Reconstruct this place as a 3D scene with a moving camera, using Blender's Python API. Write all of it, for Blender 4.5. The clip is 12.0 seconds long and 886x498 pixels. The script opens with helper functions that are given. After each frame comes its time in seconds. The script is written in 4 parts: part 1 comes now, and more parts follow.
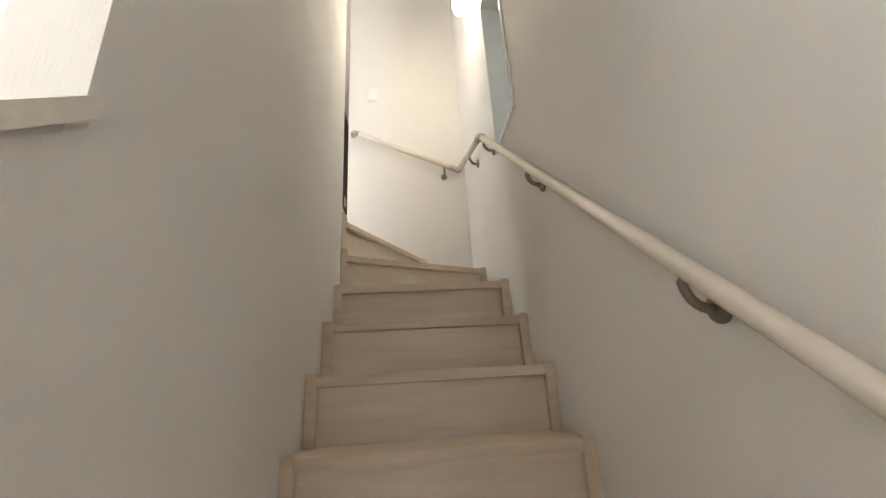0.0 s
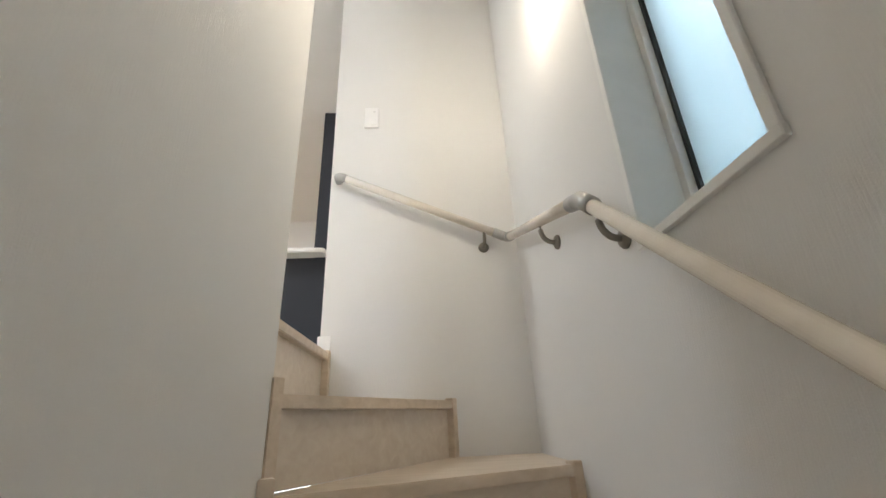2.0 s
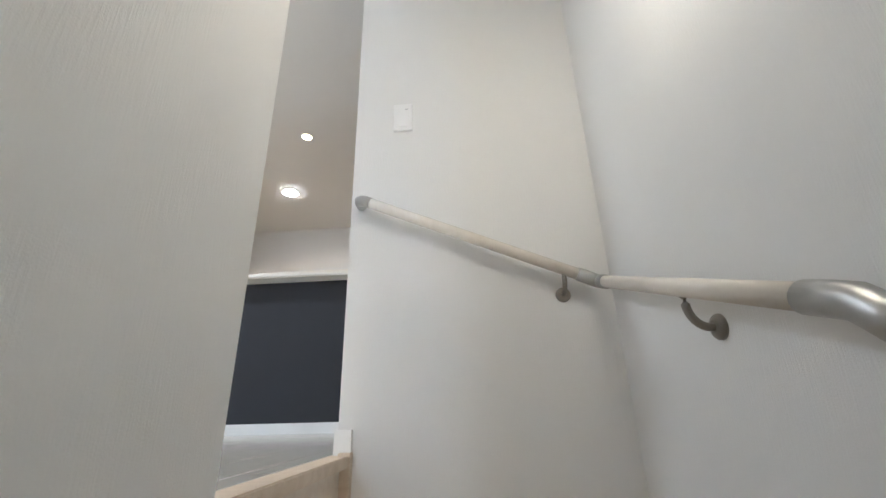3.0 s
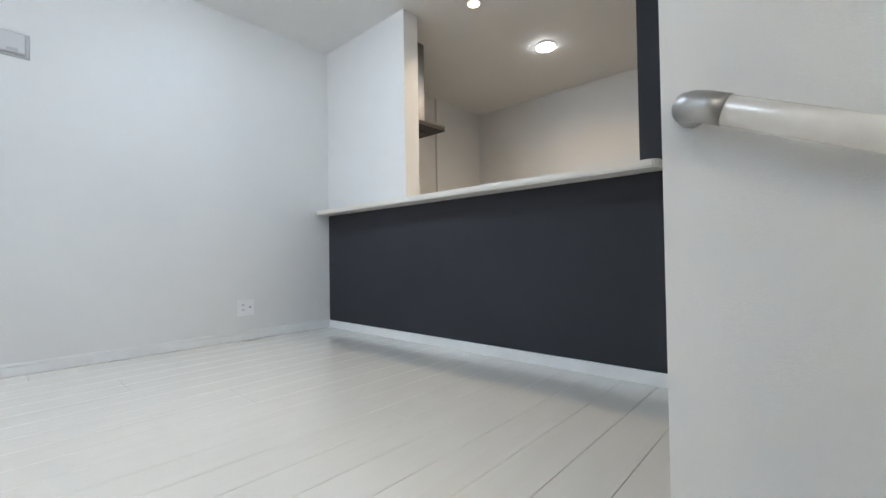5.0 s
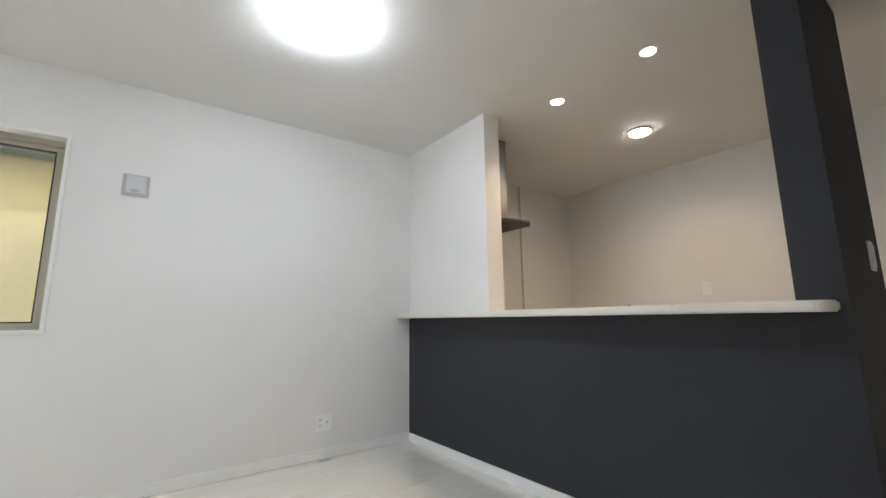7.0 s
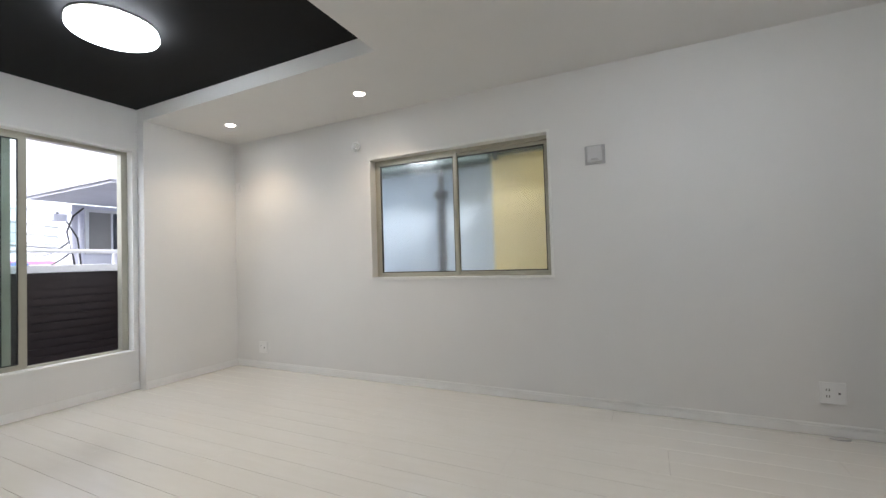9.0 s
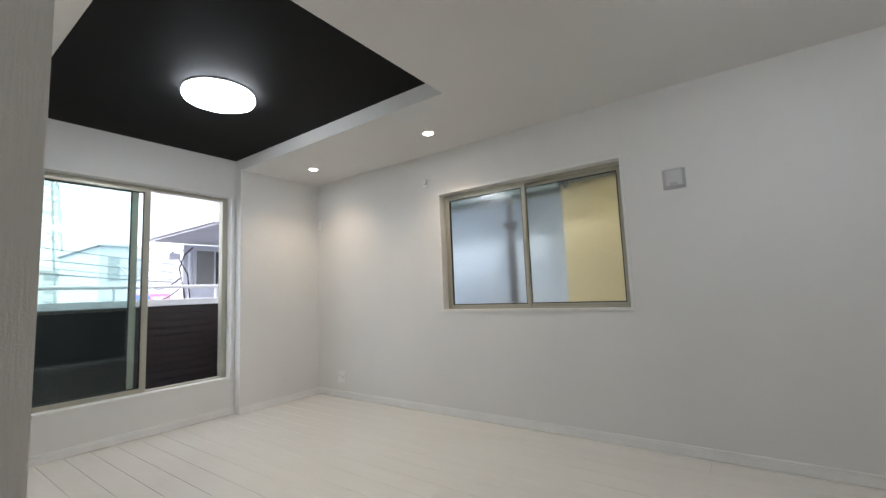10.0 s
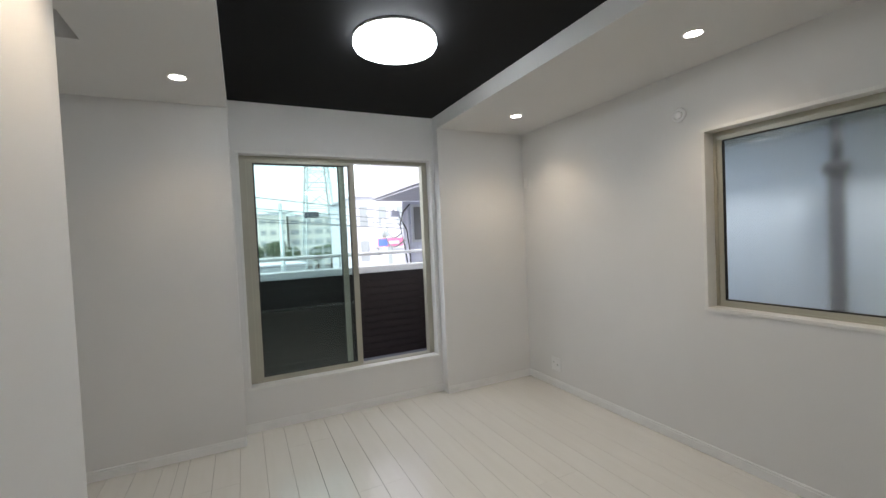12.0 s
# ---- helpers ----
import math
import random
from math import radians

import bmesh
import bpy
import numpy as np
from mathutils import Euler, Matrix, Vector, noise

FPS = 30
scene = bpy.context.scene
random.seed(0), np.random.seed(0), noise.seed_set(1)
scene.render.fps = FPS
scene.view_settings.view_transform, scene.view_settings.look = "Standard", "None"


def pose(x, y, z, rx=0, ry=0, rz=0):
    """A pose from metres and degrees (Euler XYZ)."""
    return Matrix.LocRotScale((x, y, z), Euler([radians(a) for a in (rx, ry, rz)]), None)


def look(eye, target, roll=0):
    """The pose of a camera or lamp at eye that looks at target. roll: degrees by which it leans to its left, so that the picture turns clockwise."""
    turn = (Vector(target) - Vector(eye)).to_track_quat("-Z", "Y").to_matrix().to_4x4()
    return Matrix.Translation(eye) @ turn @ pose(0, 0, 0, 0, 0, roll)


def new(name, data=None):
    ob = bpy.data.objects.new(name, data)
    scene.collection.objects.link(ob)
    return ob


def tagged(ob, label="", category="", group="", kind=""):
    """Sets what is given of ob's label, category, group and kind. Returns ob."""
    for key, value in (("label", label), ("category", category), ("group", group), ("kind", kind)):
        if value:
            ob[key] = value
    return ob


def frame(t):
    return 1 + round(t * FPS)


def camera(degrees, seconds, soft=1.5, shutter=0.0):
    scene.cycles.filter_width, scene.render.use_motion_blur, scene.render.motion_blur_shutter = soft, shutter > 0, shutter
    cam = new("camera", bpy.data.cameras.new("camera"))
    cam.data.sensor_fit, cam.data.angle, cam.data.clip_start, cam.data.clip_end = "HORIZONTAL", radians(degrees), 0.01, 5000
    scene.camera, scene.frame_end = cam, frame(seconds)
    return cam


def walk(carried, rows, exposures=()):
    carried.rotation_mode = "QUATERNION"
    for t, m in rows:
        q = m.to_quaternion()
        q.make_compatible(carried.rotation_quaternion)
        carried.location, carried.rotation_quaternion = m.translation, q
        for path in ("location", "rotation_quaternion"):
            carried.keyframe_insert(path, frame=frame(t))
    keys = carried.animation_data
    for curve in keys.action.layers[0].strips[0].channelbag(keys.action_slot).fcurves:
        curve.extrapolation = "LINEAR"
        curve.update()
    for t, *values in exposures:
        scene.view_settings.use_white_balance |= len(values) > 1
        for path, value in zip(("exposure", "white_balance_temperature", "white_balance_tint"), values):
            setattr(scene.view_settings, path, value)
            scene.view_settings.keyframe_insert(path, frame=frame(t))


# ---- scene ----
cam = camera(93.7, 12.0)
PATH = [
    (0, (-4.042, -3.398, -1.028), (-2.162, -3.585, -0.371), -3.6),
    (0.5, (-3.783, -3.427, -0.826), (-1.938, -3.581, -0.069), -2.9),
    (1, (-3.531, -3.432, -0.623), (-1.688, -3.610, 0.134), -2.9),
    (1.5, (-3.322, -3.439, -0.440), (-1.479, -3.577, 0.326), -2.6),
    (2, (-3.090, -3.429, -0.261), (-1.244, -3.532, 0.503), -2.6),
    (2.5, (-2.871, -3.466, -0.088), (-1.017, -3.460, 0.664), -2.3),
    (2.7, (-2.799, -3.450, -0.008), (-0.947, -3.404, 0.744), -2.0),
    (4.3, (-2.180, -3.359, 0.451), (-0.428, -2.445, 0.762), -1.0),
    (4.5, (-2.119, -3.331, 0.474), (-0.445, -2.261, 0.698), -1.1),
    (5, (-2.041, -3.173, 0.599), (-0.553, -1.837, 0.635), -0.9),
    (5.5, (-1.938, -3.019, 0.702), (-0.456, -1.676, 0.743), 1.1),
    (6, (-1.943, -2.980, 0.808), (-0.434, -1.678, 0.974), 1.9),
    (6.5, (-1.912, -2.993, 0.909), (-0.462, -1.651, 1.220), 1.2),
    (7, (-1.877, -3.023, 0.960), (-0.703, -1.438, 1.292), -0.7),
    (7.5, (-1.832, -3.077, 0.918), (-1.207, -1.184, 1.067), -0.6),
    (7.7, (-1.795, -3.118, 0.973), (-1.432, -1.151, 0.998), -0.2),
    (9.3, (-1.615, -3.084, 1.094), (-2.610, -1.352, 1.196), -2.3),
    (9.5, (-1.604, -3.108, 1.117), (-2.644, -1.407, 1.273), -2.5),
    (10, (-1.620, -3.091, 1.095), (-2.779, -1.473, 1.297), -2.4),
    (10.5, (-1.705, -2.947, 1.130), (-3.084, -1.501, 1.210), -3.0),
    (11, (-1.837, -2.834, 1.224), (-3.420, -1.612, 1.194), -3.4),
    (11.5, (-1.973, -2.651, 1.334), (-3.711, -1.664, 1.272), -2.9),
    (12, (-2.276, -2.545, 1.429), (-4.077, -1.676, 1.371), -2.6),
]
walk(cam, [(t, look(eye, target, roll)) for t, eye, target, roll in PATH], exposures=[(0, 3.18, 6900, 12), (1.5, 3.04, 6600, 11), (2.5, 2.8, 6150, 11), (4.5, 2.22, 5500, 7), (5, 2.22, 5750, 8), (5.5, 2.28, 5950, 8), (6.5, 2.2, 6300, 10), (7, 2.1, 6300, 10), (7.5, 1.85, 6350, 11), (9.5, 1.32, 6400, 11), (11, 1.05, 6400, 10), (12, 0.9, 6500, 10)])

# ---- world and sun: an overcast day ----
world = bpy.data.worlds.new("overcast_sky")
scene.world = world
world.use_nodes = True
wn = world.node_tree
sky = wn.nodes.new("ShaderNodeTexSky")
sky.sky_type, sky.sun_disc, sky.sun_elevation, sky.sun_rotation = "NISHITA", False, radians(52), radians(150)
sky.air_density, sky.dust_density, sky.ozone_density = 1.0, 2.0, 1.0
wn.nodes["Background"].inputs["Strength"].default_value = 0.15
haze = wn.nodes.new("ShaderNodeHueSaturation")      # cloud cover: greyer and brighter than a clear sky
haze.inputs["Saturation"].default_value, haze.inputs["Value"].default_value = 0.22, 2.1
wn.links.new(sky.outputs["Color"], haze.inputs["Color"])
wn.links.new(haze.outputs["Color"], wn.nodes["Background"].inputs["Color"])
sun = new("sun", bpy.data.lights.new("sun", "SUN"))
sun.data.energy, sun.data.angle, sun.data.color = 1.5, radians(12), (1.0, 0.97, 0.92)
sun.matrix_world = look((4, -9, 13), (-2, -2, 0))

# ---- sizes of the plan, in metres; z 0 is the living room's floor ----
H = 2.4            # ceiling
XW = -5.75         # recessed west wall
XPN, XPS = -5.65, -5.55   # north and south piers beside it
YPN, YPS = -0.925, -2.59
XE = 2.22          # kitchen's east wall
YS = -3.85         # south wall
YI, YI2 = -3.10, -3.00    # stair side and room side of the inner wall
XI0, XI1 = -3.69, -2.134
XU0 = -3.85         # the same wall ends here on the upper storey
X2, X2B = -1.42, -1.30    # wall beside the top of the stairs
Y2 = -3.020
LOW = -2.688       # lower storey's floor
RISE, GO = 0.192, 0.2175
TRAY = (-5.75, -3.125, YPS, YPN)   # raised dark part of the ceiling
TRAY_Z = 2.515


# ---- materials ----
def mat(name):
    m = bpy.data.materials.new(name)
    m.use_nodes = True
    nt = m.node_tree
    return m, nt, nt.nodes["Principled BSDF"]


def ramp(nt, fac, a, b, lo=0.3, hi=0.7):
    r = nt.nodes.new("ShaderNodeValToRGB")
    r.color_ramp.elements[0].color, r.color_ramp.elements[1].color = (*a, 1), (*b, 1)
    r.color_ramp.elements[0].position, r.color_ramp.elements[1].position = lo, hi
    nt.links.new(fac, r.inputs[0])
    return r.outputs[0]


def noise_tex(nt, scale, detail=4, stretch=(1, 1, 1)):
    co = nt.nodes.new("ShaderNodeTexCoord")
    mp = nt.nodes.new("ShaderNodeMapping")
    mp.inputs["Scale"].default_value = stretch
    nz = nt.nodes.new("ShaderNodeTexNoise")
    nz.inputs["Scale"].default_value, nz.inputs["Detail"].default_value = scale, detail
    nt.links.new(co.outputs["Object"], mp.inputs[0])
    nt.links.new(mp.outputs[0], nz.inputs["Vector"])
    return nz.outputs["Fac"]


def bump(nt, bsdf, fac, strength, dist):
    b = nt.nodes.new("ShaderNodeBump")
    b.inputs["Strength"].default_value, b.inputs["Distance"].default_value = strength, dist
    nt.links.new(fac, b.inputs["Height"])
    nt.links.new(b.outputs[0], bsdf.inputs["Normal"])


def plain(name, color, rough=0.5, metal=0.0, vary=0.06, scale=6, bump_scale=0, bump_dist=0.0005, stretch=(1, 1, 1), coat=0.0):
    m, nt, b = mat(name)
    lo = tuple(c * (1 - vary) for c in color)
    nt.links.new(ramp(nt, noise_tex(nt, scale, 3, stretch), lo, color), b.inputs["Base Color"])
    b.inputs["Roughness"].default_value, b.inputs["Metallic"].default_value = rough, metal
    b.inputs["Coat Weight"].default_value = coat
    if bump_scale:
        bump(nt, b, noise_tex(nt, bump_scale, 3, stretch), 0.5, bump_dist)
    return m


def wallpaper(name, color, vary=0.03):
    """Vinyl wallpaper: matt, with a fine woven relief and a faint unevenness."""
    m, nt, b = mat(name)
    lo = tuple(c * (1 - vary) for c in color)
    nt.links.new(ramp(nt, noise_tex(nt, 1.7, 5), lo, color), b.inputs["Base Color"])
    b.inputs["Roughness"].default_value = 0.75
    fine = noise_tex(nt, 420, 2)
    weave = noise_tex(nt, 300, 3, (1, 1, 0.10))
    mix = nt.nodes.new("ShaderNodeMath")
    mix.operation = "ADD"
    soft = nt.nodes.new("ShaderNodeMath")
    soft.operation = "MULTIPLY"
    soft.inputs[1].default_value = 0.45
    nt.links.new(fine, soft.inputs[0])
    nt.links.new(soft.outputs[0], mix.inputs[0])
    nt.links.new(weave, mix.inputs[1])
    bump(nt, b, mix.outputs[0], 0.55, 0.0013)
    return m


def wood(name, a, b_, rough=0.4, along=(1.2, 14, 14), bumpy=0.0003):
    m, nt, b = mat(name)
    info = nt.nodes.new("ShaderNodeObjectInfo")
    co = nt.nodes.new("ShaderNodeTexCoord")
    add = nt.nodes.new("ShaderNodeVectorMath")
    add.operation = "ADD"
    sc = nt.nodes.new("ShaderNodeVectorMath")
    sc.operation = "SCALE"
    sc.inputs["Scale"].default_value = 23.0
    comb = nt.nodes.new("ShaderNodeCombineXYZ")
    for k in range(3):
        nt.links.new(info.outputs["Random"], comb.inputs[k])
    nt.links.new(comb.outputs[0], sc.inputs[0])
    nt.links.new(co.outputs["Object"], add.inputs[0])
    nt.links.new(sc.outputs[0], add.inputs[1])
    mp = nt.nodes.new("ShaderNodeMapping")
    mp.inputs["Scale"].default_value = along
    nt.links.new(add.outputs[0], mp.inputs[0])
    nz = nt.nodes.new("ShaderNodeTexNoise")
    nz.inputs["Scale"].default_value, nz.inputs["Detail"].default_value, nz.inputs["Distortion"].default_value = 3.0, 8, 0.6
    nt.links.new(mp.outputs[0], nz.inputs["Vector"])
    nt.links.new(ramp(nt, nz.outputs["Fac"], a, b_, 0.32, 0.68), b.inputs["Base Color"])
    b.inputs["Roughness"].default_value = rough
    bump(nt, b, nz.outputs["Fac"], 0.4, bumpy)
    return m


def glow(name, color, strength):
    m, nt, b = mat(name)
    b.inputs["Base Color"].default_value = (0.8, 0.8, 0.8, 1)
    b.inputs["Emission Color"].default_value = (*color, 1)
    b.inputs["Emission Strength"].default_value = strength
    return m


def glass(name, color, rough=0.0):
    m, nt, b = mat(name)
    b.inputs["Base Color"].default_value = (*color, 1)
    b.inputs["Transmission Weight"].default_value = 1.0
    b.inputs["Roughness"].default_value = rough
    b.inputs["IOR"].default_value = 1.45
    return m


M_WALL = wallpaper("white_wallpaper", (0.775, 0.771, 0.76))
M_CEIL = wallpaper("ceiling_paper", (0.76, 0.755, 0.742))
M_DARK = wallpaper("charcoal_wallpaper", (0.038, 0.040, 0.048), 0.12)
M_TRAY = wallpaper("black_ceiling_paper", (0.0065, 0.0065, 0.007), 0.15)
M_DARK.node_tree.nodes["Principled BSDF"].inputs["Specular IOR Level"].default_value = 0.3
M_TRAY.node_tree.nodes["Principled BSDF"].inputs["Specular IOR Level"].default_value = 0.2
M_FLOOR = wood("ivory_floor_board", (0.715, 0.695, 0.64), (0.74, 0.722, 0.67), 0.2, (0.8, 7, 7), 0.00004)
M_GROOVE = plain("floor_groove", (0.36, 0.33, 0.29), 0.8)
M_FLOOR.node_tree.nodes["Principled BSDF"].inputs["Coat Weight"].default_value = 0.85
M_FLOOR.node_tree.nodes["Principled BSDF"].inputs["Coat Roughness"].default_value = 0.17
M_STAIR = wood("pale_oak_sheet", (0.63, 0.52, 0.40), (0.74, 0.63, 0.51), 0.32, (12, 1.2, 12), 0.0002)
M_RISER = wood("pale_oak_riser", (0.67, 0.58, 0.48), (0.75, 0.67, 0.57), 0.3, (12, 1.0, 12), 0.0002)
M_TRIM = wood("white_grain_trim", (0.76, 0.76, 0.74), (0.82, 0.82, 0.80), 0.4, (3, 3, 3), 0.0001)
M_BASE = plain("white_baseboard", (0.87, 0.87, 0.862), 0.35)
M_TOP = wood("white_oak_counter", (0.76, 0.72, 0.65), (0.82, 0.79, 0.73), 0.35, (14, 1.2, 14), 0.0002)
M_RAIL = wood("cream_rail", (0.73, 0.67, 0.59), (0.77, 0.72, 0.645), 0.24, (2, 10, 10), 0.0001)
M_METAL = plain("satin_grey_metal", (0.42, 0.415, 0.40), 0.38, 0.85)
M_BRACKET = plain("bronze_grey_bracket", (0.26, 0.24, 0.21), 0.4, 0.8)
M_ALU = plain("cream_aluminium", (0.47, 0.455, 0.38), 0.38, 0.3)
M_GASKET = plain("black_gasket", (0.015, 0.015, 0.015), 0.6)
M_STEEL = plain("brushed_steel", (0.26, 0.25, 0.24), 0.42, 1.0, 0.15, 8, stretch=(1, 1, 30))
M_HOODBLACK = plain("black_hood", (0.006, 0.006, 0.006), 0.5)
M_PLASTIC = plain("white_plastic", (0.87, 0.87, 0.865), 0.3)
M_PLASTIC_G = plain("grey_plastic", (0.46, 0.46, 0.47), 0.45)
M_VENT = plain("light_grey_plastic", (0.60, 0.60, 0.61), 0.45)
M_HOLE = plain("socket_hole", (0.03, 0.03, 0.03), 0.7)
M_CLEAR = glass("tinted_clear_glass", (0.72, 0.84, 0.83))
M_CLEAR2 = glass("clear_glass", (0.97, 0.99, 0.98))
M_FROST = glass("frosted_glass", (0.97, 0.985, 0.99), 0.17)
M_FROST2 = glass("frosted_glass_pale", (0.95, 0.98, 0.99), 0.45)
M_FROST3 = glass("frosted_green_glass", (0.68, 0.80, 0.78), 0.45)
for _m in (M_FROST, M_FROST2, M_FROST3):
    _m.node_tree.nodes["Principled BSDF"].inputs["Coat Weight"].default_value = 0.8
    _m.node_tree.nodes["Principled BSDF"].inputs["Coat Roughness"].default_value = 0.04
M_LAMP = glow("cold_lamp_shade", (0.88, 0.94, 1.0), 12.0)
M_LAMP_W = glow("white_spot", (1.0, 0.93, 0.85), 12.0)
M_LAMP_Y = glow("warm_spot", (1.0, 0.74, 0.42), 4.0)
M_LAMP_BALL = glow("warm_ball", (1.0, 0.88, 0.70), 6.0)


# ---- builders ----
def thing(name, at, label="", category="", group="", kind=""):
    ob = new(name)
    ob.location = at
    return tagged(ob, label, category, group, kind)


def part(name, bm, material, parent=None, label="", at=(0, 0, 0)):
    """One mesh under a thing or a part; its vertices are given in world metres."""
    bmesh.ops.recalc_face_normals(bm, faces=bm.faces)
    me = bpy.data.meshes.new(name)
    bm.to_mesh(me)
    bm.free()
    me.materials.append(material)
    ob = new(name, me)
    if parent is not None:
        base, p = Vector((0, 0, 0)), parent
        while p is not None:
            base += p.location
            p = p.parent
        me.transform(Matrix.Translation(-base))
        ob.parent = parent
    if label:
        tagged(ob, label)
    return ob


def add_box(bm, lo, hi, bevel=0.0, seg=2):
    r = bmesh.ops.create_cube(bm, size=1)
    size = Vector(hi) - Vector(lo)
    mid = (Vector(hi) + Vector(lo)) / 2
    for v in r["verts"]:
        v.co = Vector((v.co.x * size.x, v.co.y * size.y, v.co.z * size.z)) + mid
    if bevel:
        edges = list({e for v in r["verts"] for e in v.link_edges})
        bmesh.ops.bevel(bm, geom=edges, offset=bevel, segments=seg, affect="EDGES", profile=0.5)
    return bm


def box(lo, hi, bevel=0.0, seg=2):
    return add_box(bmesh.new(), lo, hi, bevel, seg)


def boxes(*spans):
    bm = bmesh.new()
    for lo, hi in spans:
        add_box(bm, lo, hi)
    return bm


def prism(pts, z0, z1, bevel=0.0):
    bm = bmesh.new()
    low = [bm.verts.new((x, y, z0)) for x, y in pts]
    top = [bm.verts.new((x, y, z1)) for x, y in pts]
    bm.faces.new(low)
    bm.faces.new(top)
    for k in range(len(pts)):
        bm.faces.new((low[k], low[(k + 1) % len(pts)], top[(k + 1) % len(pts)], top[k]))
    bmesh.ops.recalc_face_normals(bm, faces=bm.faces)
    if bevel:
        bmesh.ops.bevel(bm, geom=list(bm.edges), offset=bevel, segments=2, affect="EDGES")
    return bm


def lathe(profile, at, axis="z", seg=32):
    """A turned body: (radius, height) pairs about an axis through at."""
    bm = bmesh.new()
    rings = []
    for r, h in profile:
        ring = []
        for k in range(seg):
            a = 2 * math.pi * k / seg
            c, s = r * math.cos(a), r * math.sin(a)
            p = {"z": (c, s, h), "y": (c, h, s), "x": (h, c, s)}[axis]
            ring.append(bm.verts.new(Vector(p) + Vector(at)))
        rings.append(ring)
    for a, b in zip(rings, rings[1:]):
        for k in range(seg):
            bm.faces.new((a[k], a[(k + 1) % seg], b[(k + 1) % seg], b[k])).smooth = True
    bm.faces.new(rings[0])
    bm.faces.new(rings[-1])
    return bm


def tube(points, radius, seg=16):
    """A round bar along points."""
    bm = bmesh.new()
    pts = [Vector(p) for p in points]
    rings = []
    for k, p in enumerate(pts):
        d = (pts[min(k + 1, len(pts) - 1)] - pts[max(k - 1, 0)]).normalized()
        q = d.to_track_quat("Z", "Y")
        rings.append([bm.verts.new(p + q @ Vector((radius * math.cos(2 * math.pi * j / seg), radius * math.sin(2 * math.pi * j / seg), 0))) for j in range(seg)])
    for a, b in zip(rings, rings[1:]):
        for j in range(seg):
            bm.faces.new((a[j], a[(j + 1) % seg], b[(j + 1) % seg], b[j])).smooth = True
    bm.faces.new(rings[0])
    bm.faces.new(rings[-1])
    return bm


def structure(name, bm, material, label):
    return tagged(part(name, bm, material), label, kind="structure")


# ---- walls, floors and ceilings ----
NW = (-3.870, -2.243, 0.908, 2.008)      # north window's hole: x0, x1, z0, z1
BW = (-2.556, -0.948, 0.328, 2.145)        # balcony window's hole: y0, y1, z0, z1
SW = (-2.720, -2.374, 0.021, 0.935)        # stair window's hole: x0, x1, z0, z1

structure("wall_north", boxes(
    ((XPN - 0.3, 0, -0.3), (NW[0], 0.16, 2.7)), ((NW[1], 0, -0.3), (XE + 0.16, 0.16, 2.7)),
    ((NW[0], 0, -0.3), (NW[1], 0.16, NW[2])), ((NW[0], 0, NW[3]), (NW[1], 0.16, 2.7))), M_WALL, "white wallpapered wall with a wide frosted window")
structure("wall_west", boxes(
    ((XW - 0.16, BW[1], -0.3), (XW, YPN, 2.7)), ((XW - 0.16, YPS, -0.3), (XW, BW[0], 2.7)),
    ((XW - 0.16, BW[0], -0.3), (XW, BW[1], BW[2])), ((XW - 0.16, BW[0], BW[3]), (XW, BW[1], 2.7))), M_WALL, "white wallpapered wall round the balcony window")
structure("wall_west_pier", box((XPN - 0.3, YPN, -0.3), (XPN, 0, 2.7)), M_WALL, "white wallpapered pier that stands slightly forward")
structure("wall_west_south", box((XPS - 0.4, YS - 0.16, -0.3), (XPS, YPS, 2.7)), M_WALL, "white wallpapered wall beside the balcony window")
structure("wall_south", boxes(
    ((XPS, YS - 0.16, LOW), (SW[0], YS, 2.7)), ((SW[1], YS - 0.16, LOW), (XE + 0.16, YS, 2.7)),
    ((SW[0], YS - 0.16, LOW), (SW[1], YS, SW[2])), ((SW[0], YS - 0.16, SW[3]), (SW[1], YS, 2.7))), M_WALL, "white wallpapered wall along the stairs with a slit window")
structure("wall_east", box((XE, YS, -0.3), (XE + 0.16, 0, 2.7)), M_WALL, "white wallpapered kitchen end wall")
LEDGE = -0.738    # top of the low wall beside the lower flight
structure("wall_stair_inner", box((XI0, YI, LOW), (XI1, YI2, 2.42)), M_WALL, "white wallpapered wall between the stairs and the room")
structure("wall_stair_inner_upper", box((XU0, YI, -0.29), (XI0, YI2, 2.42)), M_WALL, "white wallpapered end of the wall above the opening")
structure("wall_lower_south", box((XPS - 0.3, YI, LOW), (-4.45, YI2, -0.3)), M_WALL, "white wall beside the foot of the stairs")
SLOPE = RISE / GO


def along_flight(x0, x1, y0, y1, top, low):
    """A piece that lies along the lower flight: top(x) is its upper edge, low(x) its lower one."""
    m = bmesh.new()
    a, b = [[m.verts.new((x, y, z)) for x, z in ((x0, low(x0)), (x1, low(x1)), (x1, top(x1)), (x0, top(x0)))] for y in (y0, y1)]
    m.faces.new(a)
    m.faces.new(b[::-1])
    for k in range(4):
        n = (k + 1) % 4
        m.faces.new((a[k], b[k], b[n], a[n]))
    bmesh.ops.recalc_face_normals(m, faces=m.faces)
    return m


def cap_z(x):
    return LEDGE + (x - XI0) * SLOPE


